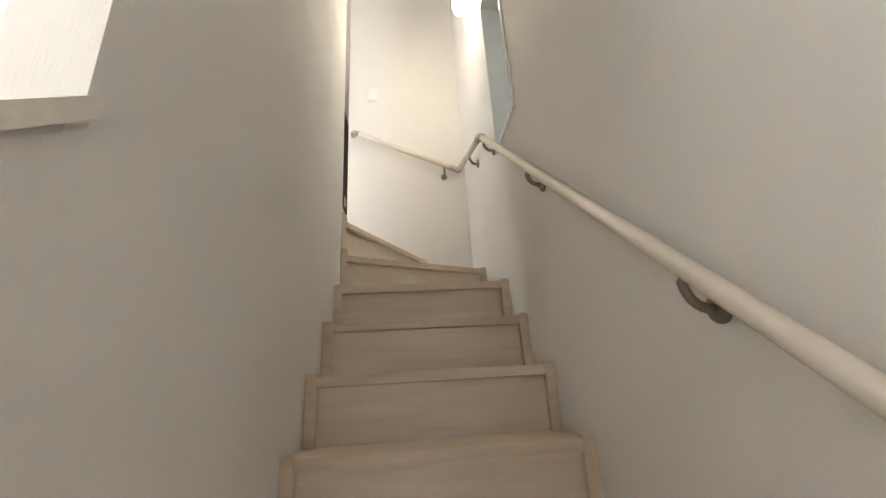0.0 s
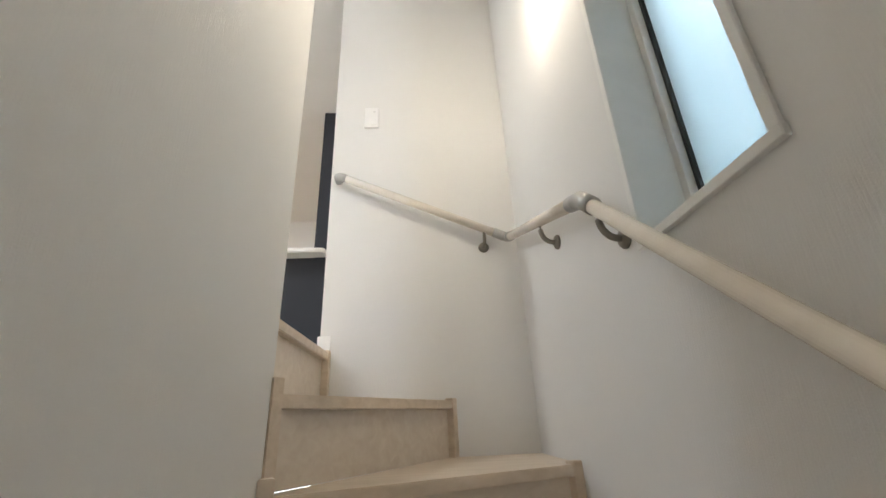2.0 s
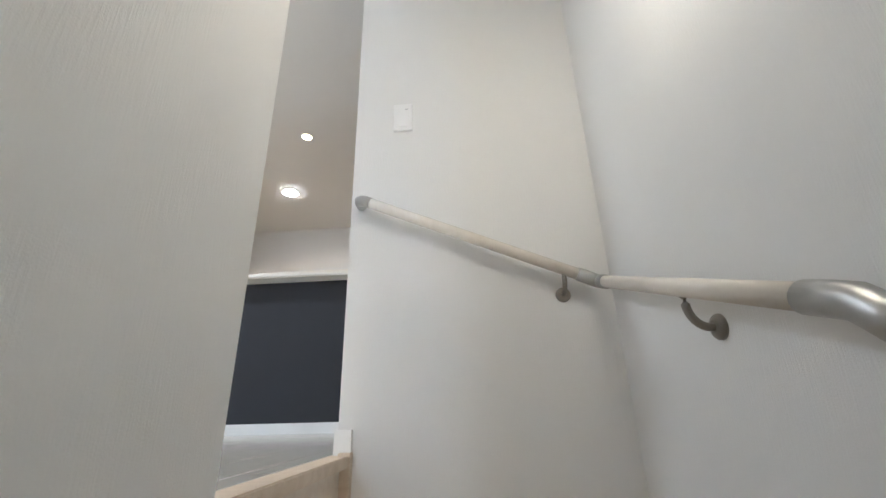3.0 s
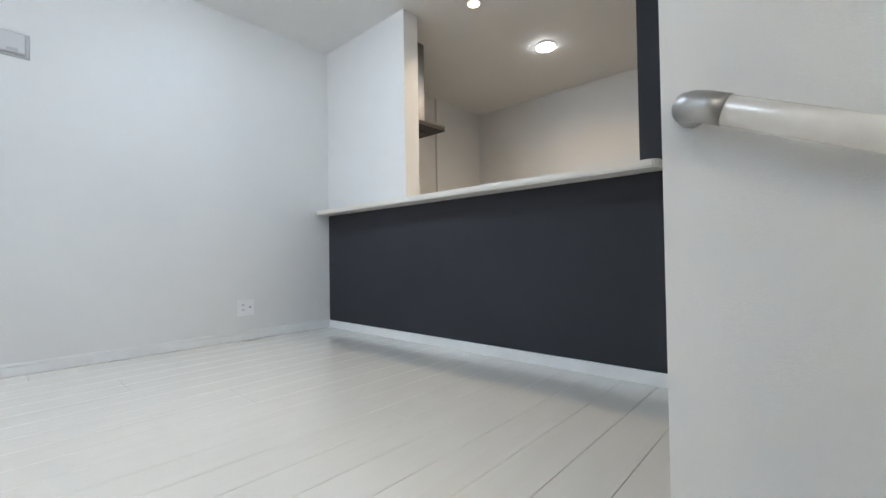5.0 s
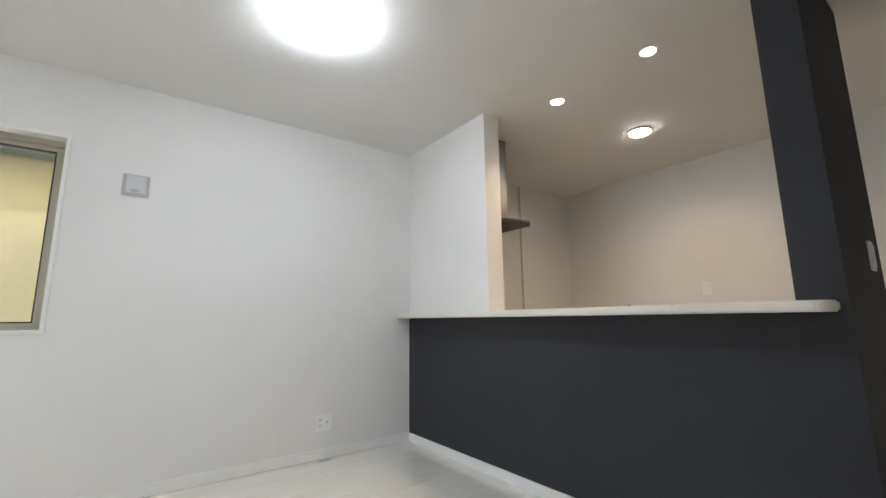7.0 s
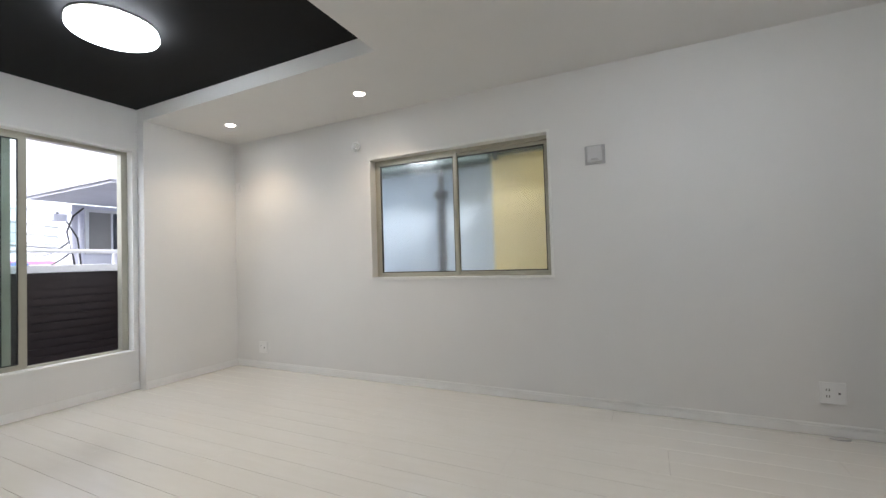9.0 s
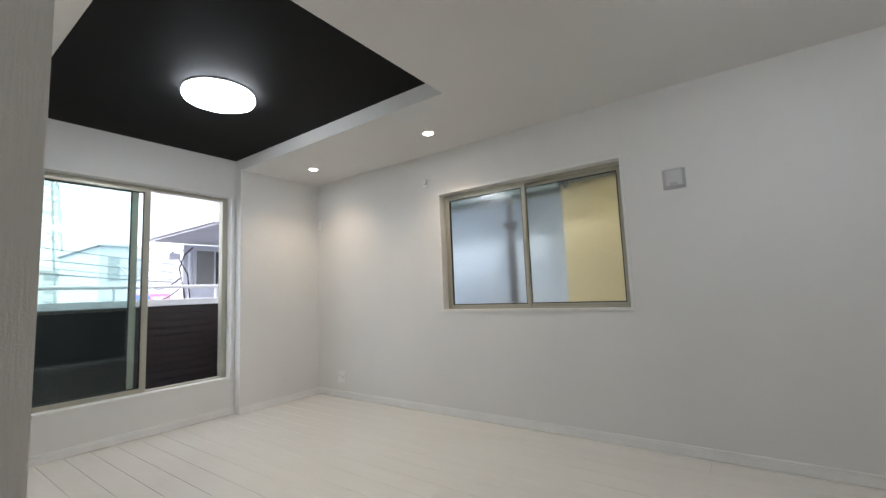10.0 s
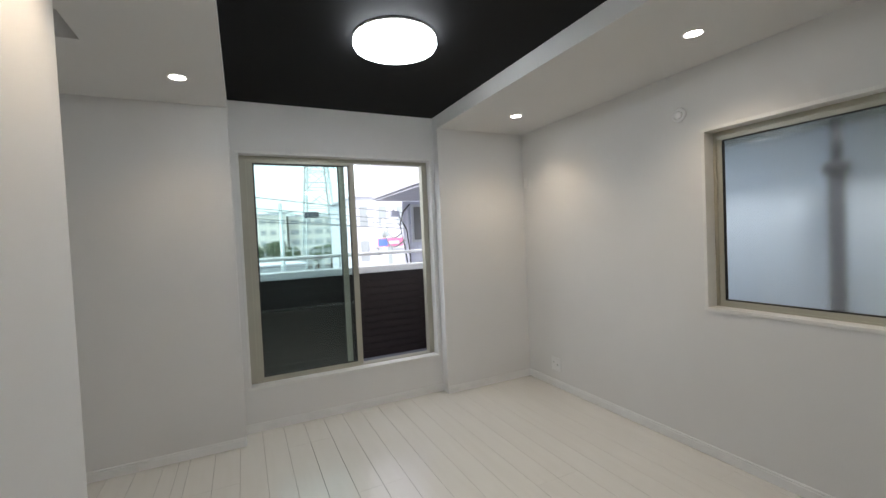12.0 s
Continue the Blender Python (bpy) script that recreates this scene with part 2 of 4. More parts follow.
structure("wall_low", along_flight(-4.45, XI0, YI, YI2, lambda x: cap_z(x) - 0.0265, lambda x: LOW), M_WALL, "low white wall with a wood-grain cap that follows the lower flight")
structure("wall_stair_head", box((XU0, YS, -0.02), (XU0 + 0.12, YI, 2.42)), M_WALL, "white wallpapered wall above the lower flight")
structure("wall_stair_top", box((X2, YS, LOW), (X2B, Y2, 2.42)), M_WALL, "white wallpapered wall at the turn of the stairs")
structure("ceiling", boxes(
    ((TRAY[1], YS, H), (XE, 0, 2.7)),
    ((XPN, TRAY[3], H), (TRAY[1], 0, 2.7)),
    ((XPS, -3.16, H), (TRAY[1], TRAY[2], 2.7)),
    ((XPS, YS, H), (-4.70, -3.16, 2.7)), ((XU0, YS, H), (TRAY[1], -3.16, 2.7)),
    ((-4.70, YS, H + 0.12), (XU0, -3.16, 2.7))), M_CEIL, "off-white papered ceiling with a raised dark bay")
structure("ceiling_tray", box((TRAY[0] - 0.05, TRAY[2], TRAY_Z), (TRAY[1], TRAY[3], 2.69)), M_TRAY, "black papered raised ceiling bay")
structure("floor_slab", boxes(
    ((XPS - 0.3, YI2, -0.3), (XE, 0, -0.014)), ((X2B, YS, -0.3), (XE, YI2, -0.014)), ((X2, Y2 + 0.001, -0.3), (X2B, YI2 - 0.001, -0.014)),
    ((XPS - 0.3, YS, -0.3), (XU0 - 0.001, YI2, -0.014)), ((XI1, YI2, -0.3), (X2, YI2 + 0.03, -0.014))), M_GROOVE, "floor under the boards")
# lower storey round the foot of the stairs
structure("floor_lower", box((XPS - 0.3, YS, LOW - 0.2), (X2, -1.2, LOW)), M_FLOOR, "ivory floor of the lower storey")
structure("wall_lower_west", box((XPS - 0.46, YS, LOW), (XPS - 0.3, -1.2, -0.3)), M_WALL, "white wall of the lower storey")
structure("wall_lower_north", box((XPS - 0.3, -1.36, LOW), (XI1, -1.2, -0.3)), M_WALL, "white wall of the lower room beyond the opening")
structure("wall_lower_east", box((XI1, YI2, LOW), (XI1 + 0.12, -1.2, -0.3)), M_WALL, "white wall of the lower room")
# ledge of the opening
ledge = thing("ledge_cap", (XI0, YI, LEDGE - 0.045), "pale wood-grain cap on the low sloped wall", "ledge", kind="structure")
part("board", along_flight(-4.449, XI0 - 0.0005, YI - 0.0005, YI2 + 0.012, cap_z, lambda x: cap_z(x) - 0.026), M_TOP, ledge)
part("edge_strip", along_flight(-4.449, XI0 + 0.007, YI - 0.012, YI - 0.001, lambda x: cap_z(x) + 0.0005, lambda x: cap_z(x) - 0.027), M_TOP, ledge)


def baseboard(a, b, n, name="baseboard", z=0.002):
    """A skirting from a to b along a wall; n points into the room."""
    (x0, y0), (x1, y1) = a, b
    bm = bmesh.new()
    for z0, z1, thick in ((z, z + 0.049, 0.009), (z + 0.049, z + 0.053, 0.004), (z + 0.053, z + 0.062, 0.009), (z + 0.062, z + 0.066, 0.006)):
        dx, dy = n[0] * thick, n[1] * thick
        add_box(bm, (min(x0, x1, x0 + dx), min(y0, y1, y0 + dy), z0), (max(x0, x1, x0 + dx), max(y0, y1, y0 + dy), z1))
    return structure(name, bm, M_BASE, "white baseboard along the wall")


baseboard((XPN, 0), (0, 0), (0, -1))
baseboard((0.14, 0), (XE, 0), (0, -1))
baseboard((XPN, YPN), (XPN, -0.01), (1, 0))
baseboard((XW, YPS), (XW, YPN), (1, 0))
baseboard((XPS, YS), (XPS, YPS), (1, 0))
baseboard((XE, YS), (XE, 0), (-1, 0))
baseboard((XU0, YI2), (XI1, YI2), (0, 1))
baseboard((XPS, YS), (XU0, YS), (0, 1))
baseboard((X2B, YS), (XE, YS), (0, 1))
baseboard((X2B, YS), (X2B, Y2), (1, 0))
baseboard((X2, Y2), (X2B, Y2), (0, 1))
structure("baseboard", box((X2 - 0.009, -3.062, 0.0), (X2, Y2 + 0.009, 0.066), 0.001), M_BASE, "short end of white baseboard at the top step")

# ---- kitchen counter, post and partition ----
YP0, YP1 = -2.712, -2.575      # post
YPART = -0.99
structure("wall_counter_front", box((0, YP1, 0), (0.13, 0, 0.968)), M_DARK, "charcoal wallpapered half wall under the counter")
structure("wall_post", box((0, YP0, 0), (0.73, YP1, H)), M_DARK, "charcoal wallpapered post wall beside the counter")
structure("wall_partition", box((0.0, YPART, 1.010), (0.14, 0, H)), M_WALL, "white wallpapered wall piece that screens the hood")
structure("baseboard", box((-0.01, YP0 - 0.01, 0), (0, -0.009, 0.062)), M_BASE, "white baseboard under the charcoal wall")
structure("baseboard", box((0, YP0 - 0.01, 0), (0.74, YP0, 0.062)), M_BASE, "white baseboard under the charcoal post")
top = thing("counter_top", (0, -1.35, 0.968), "pale wood-grain counter board on the charcoal half wall", "counter")


def rounded_slab():
    x0, x1, y0, y1, r = -0.125, 0.155, -2.690, -0.001, 0.05
    pts = [(x1, y1), (x0, y1)]
    for k in range(7):
        a = math.pi + k * math.pi / 12
        pts.append((x0 + r + r * math.cos(a), y0 + r + r * math.sin(a)))
    pts += [(-0.001, y0), (-0.001, YP1 + 0.001), (x1, YP1 + 0.001)]
    return prism(pts, 0.968, 1.006, 0.007)


part("board", rounded_slab(), M_TOP, top)

# ---- floor boards of the living room: part of the floor, cut last ----
def light_thing(name, at, label, group, size, warm, power, spot=True):
    ob = thing(name, at, label, "downlight", group)
    x, y, z = at
    part("trim_ring", lathe([(size * 0.5, 0), (size * 0.5, -0.004), (size * 0.46, -0.006), (size * 0.40, -0.002), (size * 0.40, 0.0)], at), M_PLASTIC, ob)
    part("bulb", lathe([(0.0001, -0.0035), (size * 0.395, -0.0035), (size * 0.395, -0.001), (0.0001, -0.001)][0:3], at), M_LAMP_Y if warm else M_LAMP_W, ob)
    la = bpy.data.lights.new(name + "_light", "SPOT")
    la.energy, la.spot_size, la.spot_blend, la.shadow_soft_size = power, radians(125), 0.9, 0.04
    la.color = (1.0, 0.74, 0.48) if warm else (1.0, 0.80, 0.58)
    lo = new(name + "_light", la)
    lo.location = (0, 0, -0.03)
    lo.parent = ob
    return ob


for x, y, p in ((-5.05, -2.824, 4), (-5.11, -0.455, 9), (-3.623, -0.436, 9), (-3.55, -2.80, 9)):
    light_thing("downlight", (x, y, H), "small round warm white downlight, lit, in the ceiling", "downlights round the dark bay", 0.10, False, p)
for x, y in ((0.307, -1.395), (0.28, -2.033)):
    light_thing("downlight", (x, y, H), "small round amber downlight, lit, above the counter", "downlights above the counter", 0.10, True, 6.5)


def ceiling_lamp(at, r, label):
    ob = thing("ceiling_lamp", at, label, "ceiling lamp", "round ceiling lamps")
    x, y, z = at
    part("base", lathe([(r * 0.5, 0.0), (r * 0.5, -0.02)], at), M_PLASTIC, ob)
    part("rim", lathe([(r * 0.90, 0.0), (r * 0.99, -0.001), (r * 0.995, -0.010), (r * 0.97, -0.014), (r * 0.90, -0.0145)], at, seg=48), M_PLASTIC, ob)
    prof = [(r * 0.92, -0.0148), (r * 0.99, -0.022), (r, -0.04), (r * 0.97, -0.052), (r * 0.8, -0.068), (r * 0.5, -0.079), (r * 0.2, -0.084), (0.001, -0.085)]
    part("shade", lathe(prof, at, seg=48), M_LAMP, ob)
    return ob


ceiling_lamp((-4.417, -1.743, TRAY_Z), 0.225, "large round white ceiling lamp, lit, in the black ceiling bay")
ceiling_lamp((-1.27, -1.26, H), 0.165, "large round white ceiling lamp, lit, on the white ceiling")
kl = thing("kitchen_light", (1.20, -1.484, H), "round white kitchen ceiling light, lit", "ceiling light")
part("rim", lathe([(0.083, 0), (0.083, -0.012), (0.0795, -0.016)], (1.20, -1.484, H)), M_PLASTIC, kl)
part("diffuser", lathe([(0.079, -0.0165), (0.072, -0.024), (0.04, -0.030), (0.001, -0.032)], (1.20, -1.484, H)), M_LAMP_W, kl)
la = bpy.data.lights.new("kitchen_light_lamp", "SPOT")
la.energy, la.spot_size, la.spot_blend, la.shadow_soft_size, la.color = 7.0, radians(160), 0.7, 0.08, (1.0, 0.70, 0.40)
lo = new("kitchen_light_lamp", la)
lo.location, lo.parent = (0, 0, -0.06), kl

# ---- stairs ----
stairs = thing("staircase", (-2.9, -3.47, LOW), "pale oak staircase with a quarter turn of winders between white walls", "staircase", kind="structure")
NOSE = 0.022


def tread(name, poly, z):
    part(name, prism(poly, z - 0.03, z, 0.003), M_STAIR, stairs)


def riser(a, b, z, tall=0.008):
    """A riser board under the front edge a-b of a step whose top is z; the climb is to the left of a-b."""
    a, b = Vector((*a, 0)), Vector((*b, 0))
    d = (b - a).normalized()
    n = Vector((-d.y, d.x, 0))
    p = [a + n * NOSE, b + n * NOSE, b + n * (NOSE + 0.012), a + n * (NOSE + 0.012)]
    part("riser", prism([(v.x, v.y) for v in p], z - RISE, z - 0.0305), M_RISER, stairs)
    for e, s in ((a, 1), (b, -1)):
        q = [e, e + d * s * 0.032, e + d * s * 0.032 + n * 0.034, e + n * 0.034]
        if s < 0:
            q = q[::-1]
        q = [v - n * 0.004 for v in q]
        part("riser_trim", prism([(v.x, v.y) for v in q], z - RISE + 0.0005, z + (tall if s > 0 else 0.008), 0.002), M_STAIR, stairs)


W0, W1 = YS, YI
X5 = -2.305
for k in range(5, -7, -1):
    x, z = X5 - (5 - k) * GO, -RISE * (8 - k)
    if k == 5:
        tread("tread", [(x, W0), (-1.79, W0), (-2.12, W1), (x, W1)], z)
    else:
        tread("tread", [(x, W0 + 0.0), (x + GO + 0.021, W0), (x + GO + 0.021, W1), (x, W1)], z)
    riser((x, W1), (x, W0), z)
tread("tread", [(-2.165, W1), (-1.838, W0), (X2, W0), (X2, -3.512), (-2.135, W1 + 0.01)], -RISE * 2)
riser((-2.165, W1 - 0.002), (-1.838, W0), -RISE * 2, 0.032)
tread("tread", [(-2.140, W1), (X2, -3.545), (X2, -3.03), (-2.140, -3.03)], -RISE)
riser((-2.140, W1), (X2, -3.545), -RISE, 0.034)
tread("top_nosing", [(XI1, -3.062), (X2, -3.062), (X2, -3.001), (XI1, -3.001)], 0.0)
riser((XI1, -3.062), (X2, -3.062), 0.0)

# ---- handrail ----
rail = thing("handrail", (-2.22, -3.8, 0.2), "round cream handrail on grey brackets along the stair walls", "handrail")
RY, RX = -3.80, X2 - 0.05
EL = (-2.257, RY, 0.199)
CZ = 0.455      # height of the rail in the corner
part("lower_rail", tube([(EL[0] - 2.3, RY, EL[2] - 2.3 * 0.868), EL], 0.0163, 20), M_RAIL, rail)
part("level_rail", tube([(EL[0] + 0.03, RY, EL[2] + 0.01), (RX - 0.04, RY, CZ - 0.012)], 0.0175, 20), M_RAIL, rail)
part("upper_rail", tube([(RX, RY + 0.04, CZ + 0.018), (RX, -3.095, 0.764)], 0.0175, 20), M_RAIL, rail)
part("elbow", tube([(EL[0] - 0.055, RY, EL[2] - 0.047), (EL[0] - 0.02, RY, EL[2] - 0.0165), EL, (EL[0] + 0.02, RY, EL[2] + 0.007), (EL[0] + 0.06, RY, EL[2] + 0.02)], 0.0205, 20), M_METAL, rail, "grey elbow joint")
part("corner_joint", tube([(RX - 0.06, RY, CZ - 0.019), (RX - 0.02, RY, CZ - 0.006), (RX - 0.004, RY + 0.004, CZ), (RX, RY + 0.02, CZ + 0.009), (RX, RY + 0.06, CZ + 0.027)], 0.0205, 20), M_METAL, rail, "grey corner joint")
part("end_cap", tube([(RX, -3.100, 0.762), (RX, -3.082, 0.770), (RX + 0.003, -3.069, 0.775), (RX + 0.011, -3.060, 0.778), (RX + 0.025, -3.057, 0.780), (RX + 0.0495, -3.057, 0.780)], 0.0185, 20), M_METAL, rail, "grey rounded rail end turned to the wall")


def bracket(p, side, slope):
    """A J-shaped bracket that holds the rail from below."""
    x, y, z = p
    pts = [(0, -0.014)]
    for k in range(9):
        a = math.pi / 2 * k / 8
        pts.append((0.034 * (1 - math.cos(a)), -0.028 - 0.042 * math.sin(a)))
    pts.append((0.046, -0.070))
    pts = [(x, y - o, z + dz) if side == "s" else (x + o, y, z + dz) for o, dz in pts]
    ob = part("bracket", tube(pts, 0.0075, 10), M_BRACKET, rail, "dark bronze-grey curved bracket")
    at = (x, YS + 0.0, z - 0.070) if side == "s" else (X2, y, z - 0.070)
    prof = [(0.023, 0.0), (0.023, 0.005), (0.019, 0.010), (0.012, 0.012)]
    if side != "s":
        prof = [(r, -h) for r, h in prof]
    part("rosette", lathe(prof, at, "y" if side == "s" else "x", 20), M_BRACKET, rail)


for bx in (-4.13, -3.483, -2.883, -2.324):
    bracket((bx, RY, EL[2] + (bx - EL[0]) * 0.868), "s", 1)
bracket((-1.93, RY, EL[2] + 0.325 * 0.32), "s", 0)
bracket((RX, -3.70, CZ + 0.10 * 0.46), "e", 0)

# ---- stair wall lamp ----
wl = thing("wall_lamp", (-2.25, YS, 1.08), "small white glass wall lamp, lit warm, above the handrail", "wall lamp")
part("backplate", lathe([(0.045, 0), (0.045, 0.015), (0.04, 0.02)], (-2.25, YS, 1.10), "y", 24), M_PLASTIC, wl)
part("shade", lathe([(0.001, -0.062), (0.03, -0.055), (0.05, -0.03), (0.056, 0.0), (0.05, 0.03), (0.03, 0.055), (0.001, 0.062)], (-2.25, YS + 0.075, 1.10), "z", 32), M_LAMP_BALL, wl)
la = bpy.data.lights.new("wall_lamp_light", "POINT")
la.energy, la.shadow_soft_size, la.color = 0.60, 0.06, (1.0, 0.88, 0.69)
lo = new("wall_lamp_light", la)
lo.location, lo.parent = (0, 0.17, 0.02), wl


# ---- windows ----
def sliding_window(name, c, axis, hole, depth, label, panes, spans=None, jamb=0.011, stile=0.025):
    """A two-sash sliding window. hole = (a0, a1, z0, z1) along the wall; c maps (along, into the wall, z) to the world."""
    a0, a1, z0, z1 = hole
    win = thing(name, c((a0 + a1) / 2, 0, z0), label, "window", kind="structure")

    def bx(p, q, bev=0.0015):
        u, v = c(*p), c(*q)
        return box([min(i, j) for i, j in zip(u, v)], [max(i, j) for i, j in zip(u, v)], bev, 1)
    e = 0.02
    # casing boards that line the hole and stand a little proud of the wall
    part("casing", bx((a0 - 0.004, -0.006, z1 - e), (a1 + 0.004, depth - 0.07, z1)), M_TRIM, win, "white casing")
    part("casing", bx((a0 - 0.004, -0.010, z0), (a1 + 0.004, depth - 0.07, z0 + e)), M_TRIM, win, "white casing")
    part("casing", bx((a0, -0.006, z0 + e), (a0 + e, depth - 0.07, z1 - e)), M_TRIM, win, "white casing")
    part("casing", bx((a1 - e, -0.006, z0 + e), (a1, depth - 0.07, z1 - e)), M_TRIM, win, "white casing")
    f = 0.028
    d0, d1 = depth - 0.07, depth
    part("frame", bx((a0, d0, z1 - e - f), (a1, d1, z1)), M_ALU, win, "cream aluminium frame")
    part("frame", bx((a0, d0, z0), (a1, d1, z0 + e + f * 0.35)), M_ALU, win, "cream aluminium frame")
    part("frame", bx((a0, d0, z0 + e), (a0 + e + jamb, d1, z1 - e - f)), M_ALU, win, "cream aluminium frame")
    part("frame", bx((a1 - e - jamb, d0, z0 + e), (a1, d1, z1 - e - f)), M_ALU, win, "cream aluminium frame")
    mid = (a0 + a1) / 2
    lo, hi = z0 + e + f * 0.35, z1 - e - f
    spans = spans or ((a0 + e + jamb, mid + 0.02, panes[0]), (mid - 0.02, a1 - e - jamb, not panes[0]))
    for k, (s0, s1, front) in enumerate(spans):
        dd = d0 + (0.004 if front else 0.036)
        sash = part("sash", bx((s0, dd, lo), (s1, dd + 0.026, lo + 0.027)), M_ALU, win)
        part("rail", bx((s0, dd, hi - 0.024), (s1, dd + 0.026, hi)), M_ALU, sash)
        part("stile", bx((s0, dd, lo + 0.027), (s0 + stile, dd + 0.026, hi - 0.024)), M_ALU, sash)
        part("stile", bx((s1 - stile, dd, lo + 0.027), (s1, dd + 0.026, hi - 0.024)), M_ALU, sash)
        g = 0.007
        bm = bmesh.new()
        for p, q in (((s0 + stile, dd + 0.004, lo + 0.027), (s1 - stile, dd + 0.022, lo + 0.027 + g)), ((s0 + stile, dd + 0.004, hi - 0.024 - g), (s1 - stile, dd + 0.022, hi - 0.024)),
                     ((s0 + stile, dd + 0.004, lo + 0.027 + g), (s0 + stile + g, dd + 0.022, hi - 0.024 - g)), ((s1 - stile - g, dd + 0.004, lo + 0.027 + g), (s1 - stile, dd + 0.022, hi - 0.024 - g))):
            u, v = c(*p), c(*q)
            add_box(bm, [min(i, j) for i, j in zip(u, v)], [max(i, j) for i, j in zip(u, v)])
        part("gasket", bm, M_GASKET, sash, "black glazing gasket")
        pane = part("pane", bx((s0 + stile + g, dd + 0.011, lo + 0.027 + g), (s1 - stile - g, dd + 0.015, hi - 0.024 - g), 0), panes[1 + k], sash)
        pane.visible_shadow = False
    return win


win_n = sliding_window("window_1", lambda a, d, z: (a, d, z), "y", NW, 0.15, "two-sash sliding window with frosted panes in cream aluminium frames", (True, M_FROST, M_FROST), None, 0.017, 0.030)
win_b = sliding_window("window_2", lambda a, d, z: (XW - d, a, z), "x", BW, 0.15, "two-sash sliding balcony window in cream aluminium frames, right sash slid open", (True, M_CLEAR, M_CLEAR), ((-2.49, -1.645, True), (-2.485, -1.725, False)), 0.048, 0.048)

# slit window over the stairs
sw = thing("window_3", ((SW[0] + SW[1]) / 2, YS, SW[2]), "narrow fixed window with frosted glass and white casing over the stairs", "window", kind="structure")
e = 0.018
for lo_, hi_ in (((SW[0] - 0.003, YS - 0.10, SW[3] - e), (SW[1] + 0.003, YS + 0.008, SW[3])), ((SW[0] - 0.003, YS - 0.10, SW[2]), (SW[1] + 0.003, YS + 0.010, SW[2] + e)),
                 ((SW[0], YS - 0.10, SW[2] + e), (SW[0] + e, YS + 0.008, SW[3] - e)), ((SW[1] - e, YS - 0.10, SW[2] + e), (SW[1], YS + 0.008, SW[3] - e))):
    part("casing", box(lo_, hi_, 0.0015, 1), M_TRIM, sw, "white casing")
for lo_, hi_ in (((SW[0], YS - 0.16, SW[3] - 0.04), (SW[1], YS - 0.10, SW[3])), ((SW[0], YS - 0.16, SW[2]), (SW[1], YS - 0.10, SW[2] + 0.035)),
                 ((SW[0], YS - 0.16, SW[2] + 0.035), (SW[0] + 0.035, YS - 0.10, SW[3] - 0.04)), ((SW[1] - 0.035, YS - 0.16, SW[2] + 0.035), (SW[1], YS - 0.10, SW[3] - 0.04))):
    part("frame", box(lo_, hi_, 0.0015, 1), M_TRIM, sw, "white window frame")
pane = part("pane", box((SW[0] + 0.035, YS - 0.132, SW[2] + 0.035), (SW[1] - 0.035, YS - 0.128, SW[3] - 0.04)), M_FROST3, sw)
part("gasket", boxes(((SW[1] - 0.043, YS - 0.127, SW[2] + 0.035), (SW[1] - 0.035, YS - 0.118, SW[3] - 0.04)), ((SW[0] + 0.035, YS - 0.127, SW[2] + 0.035), (SW[0] + 0.043, YS - 0.118, SW[3] - 0.04)),
                     ((SW[0] + 0.043, YS - 0.127, SW[2] + 0.035), (SW[1] - 0.043, YS - 0.118, SW[2] + 0.043))), M_GASKET, sw, "black glazing gasket")

# ---- kitchen behind the counter ----
hood = thing("range_hood", (0.14, -0.75, 1.72), "brushed steel range hood with black underside on the partition wall", "range hood")
part("chimney", box((0.141, -0.733, 1.76), (0.47, -0.06, H - 0.002), 0.002), M_STEEL, hood)
bm = box((0.141, -0.738, 1.744), (0.724, -0.02, 1.76), 0.002)
part("canopy", bm, M_STEEL, hood)
part("underside", box((0.142, -0.737, 1.712), (0.723, -0.021, 1.7435), 0.002), M_HOODBLACK, hood, "black underside")
part("filter", box((0.24, -0.60, 1.706), (0.62, -0.18, 1.7118), 0.002), M_HOODBLACK, hood)
part("lamp", box((0.19, -0.70, 1.708), (0.30, -0.66, 1.7118), 0.001), M_LAMP_W, hood)
wp = structure("wall_panel", box((0.142, -0.004, 0.85), (1.40, -0.0005, 2.385), 0.0008), plain("pale_kitchen_panel", (0.73, 0.715, 0.69), 0.3), "pale grey kitchen wall panel behind the hob")
structure("panel_joint", box((1.386, -0.011, 0.85), (1.408, -0.0045, 2.385), 0.001), M_PLASTIC_G, "grey joint strip on the kitchen wall panel")
worktop = thing("worktop", (0.44, -1.30, 0.82), "stainless steel worktop with a sink behind the half wall", "worktop")
part("top", boxes(((0.14, -1.55, 0.822), (0.79, -0.005, 0.85)), ((0.14, -2.60, 0.822), (0.79, -2.30, 0.85)), ((0.14, -2.30, 0.822), (0.22, -1.55, 0.85)), ((0.70, -2.30, 0.822), (0.79, -1.55, 0.85))), M_STEEL, worktop)
part("sink", boxes(((0.22, -2.30, 0.64), (0.70, -1.55, 0.65)), ((0.215, -2.30, 0.65), (0.22, -1.55, 0.8215)), ((0.70, -2.30, 0.65), (0.705, -1.55, 0.8215)), ((0.22, -2.305, 0.65), (0.70, -2.30, 0.8215)), ((0.22, -1.55, 0.65), (0.70, -1.545, 0.8215))), M_STEEL, worktop)
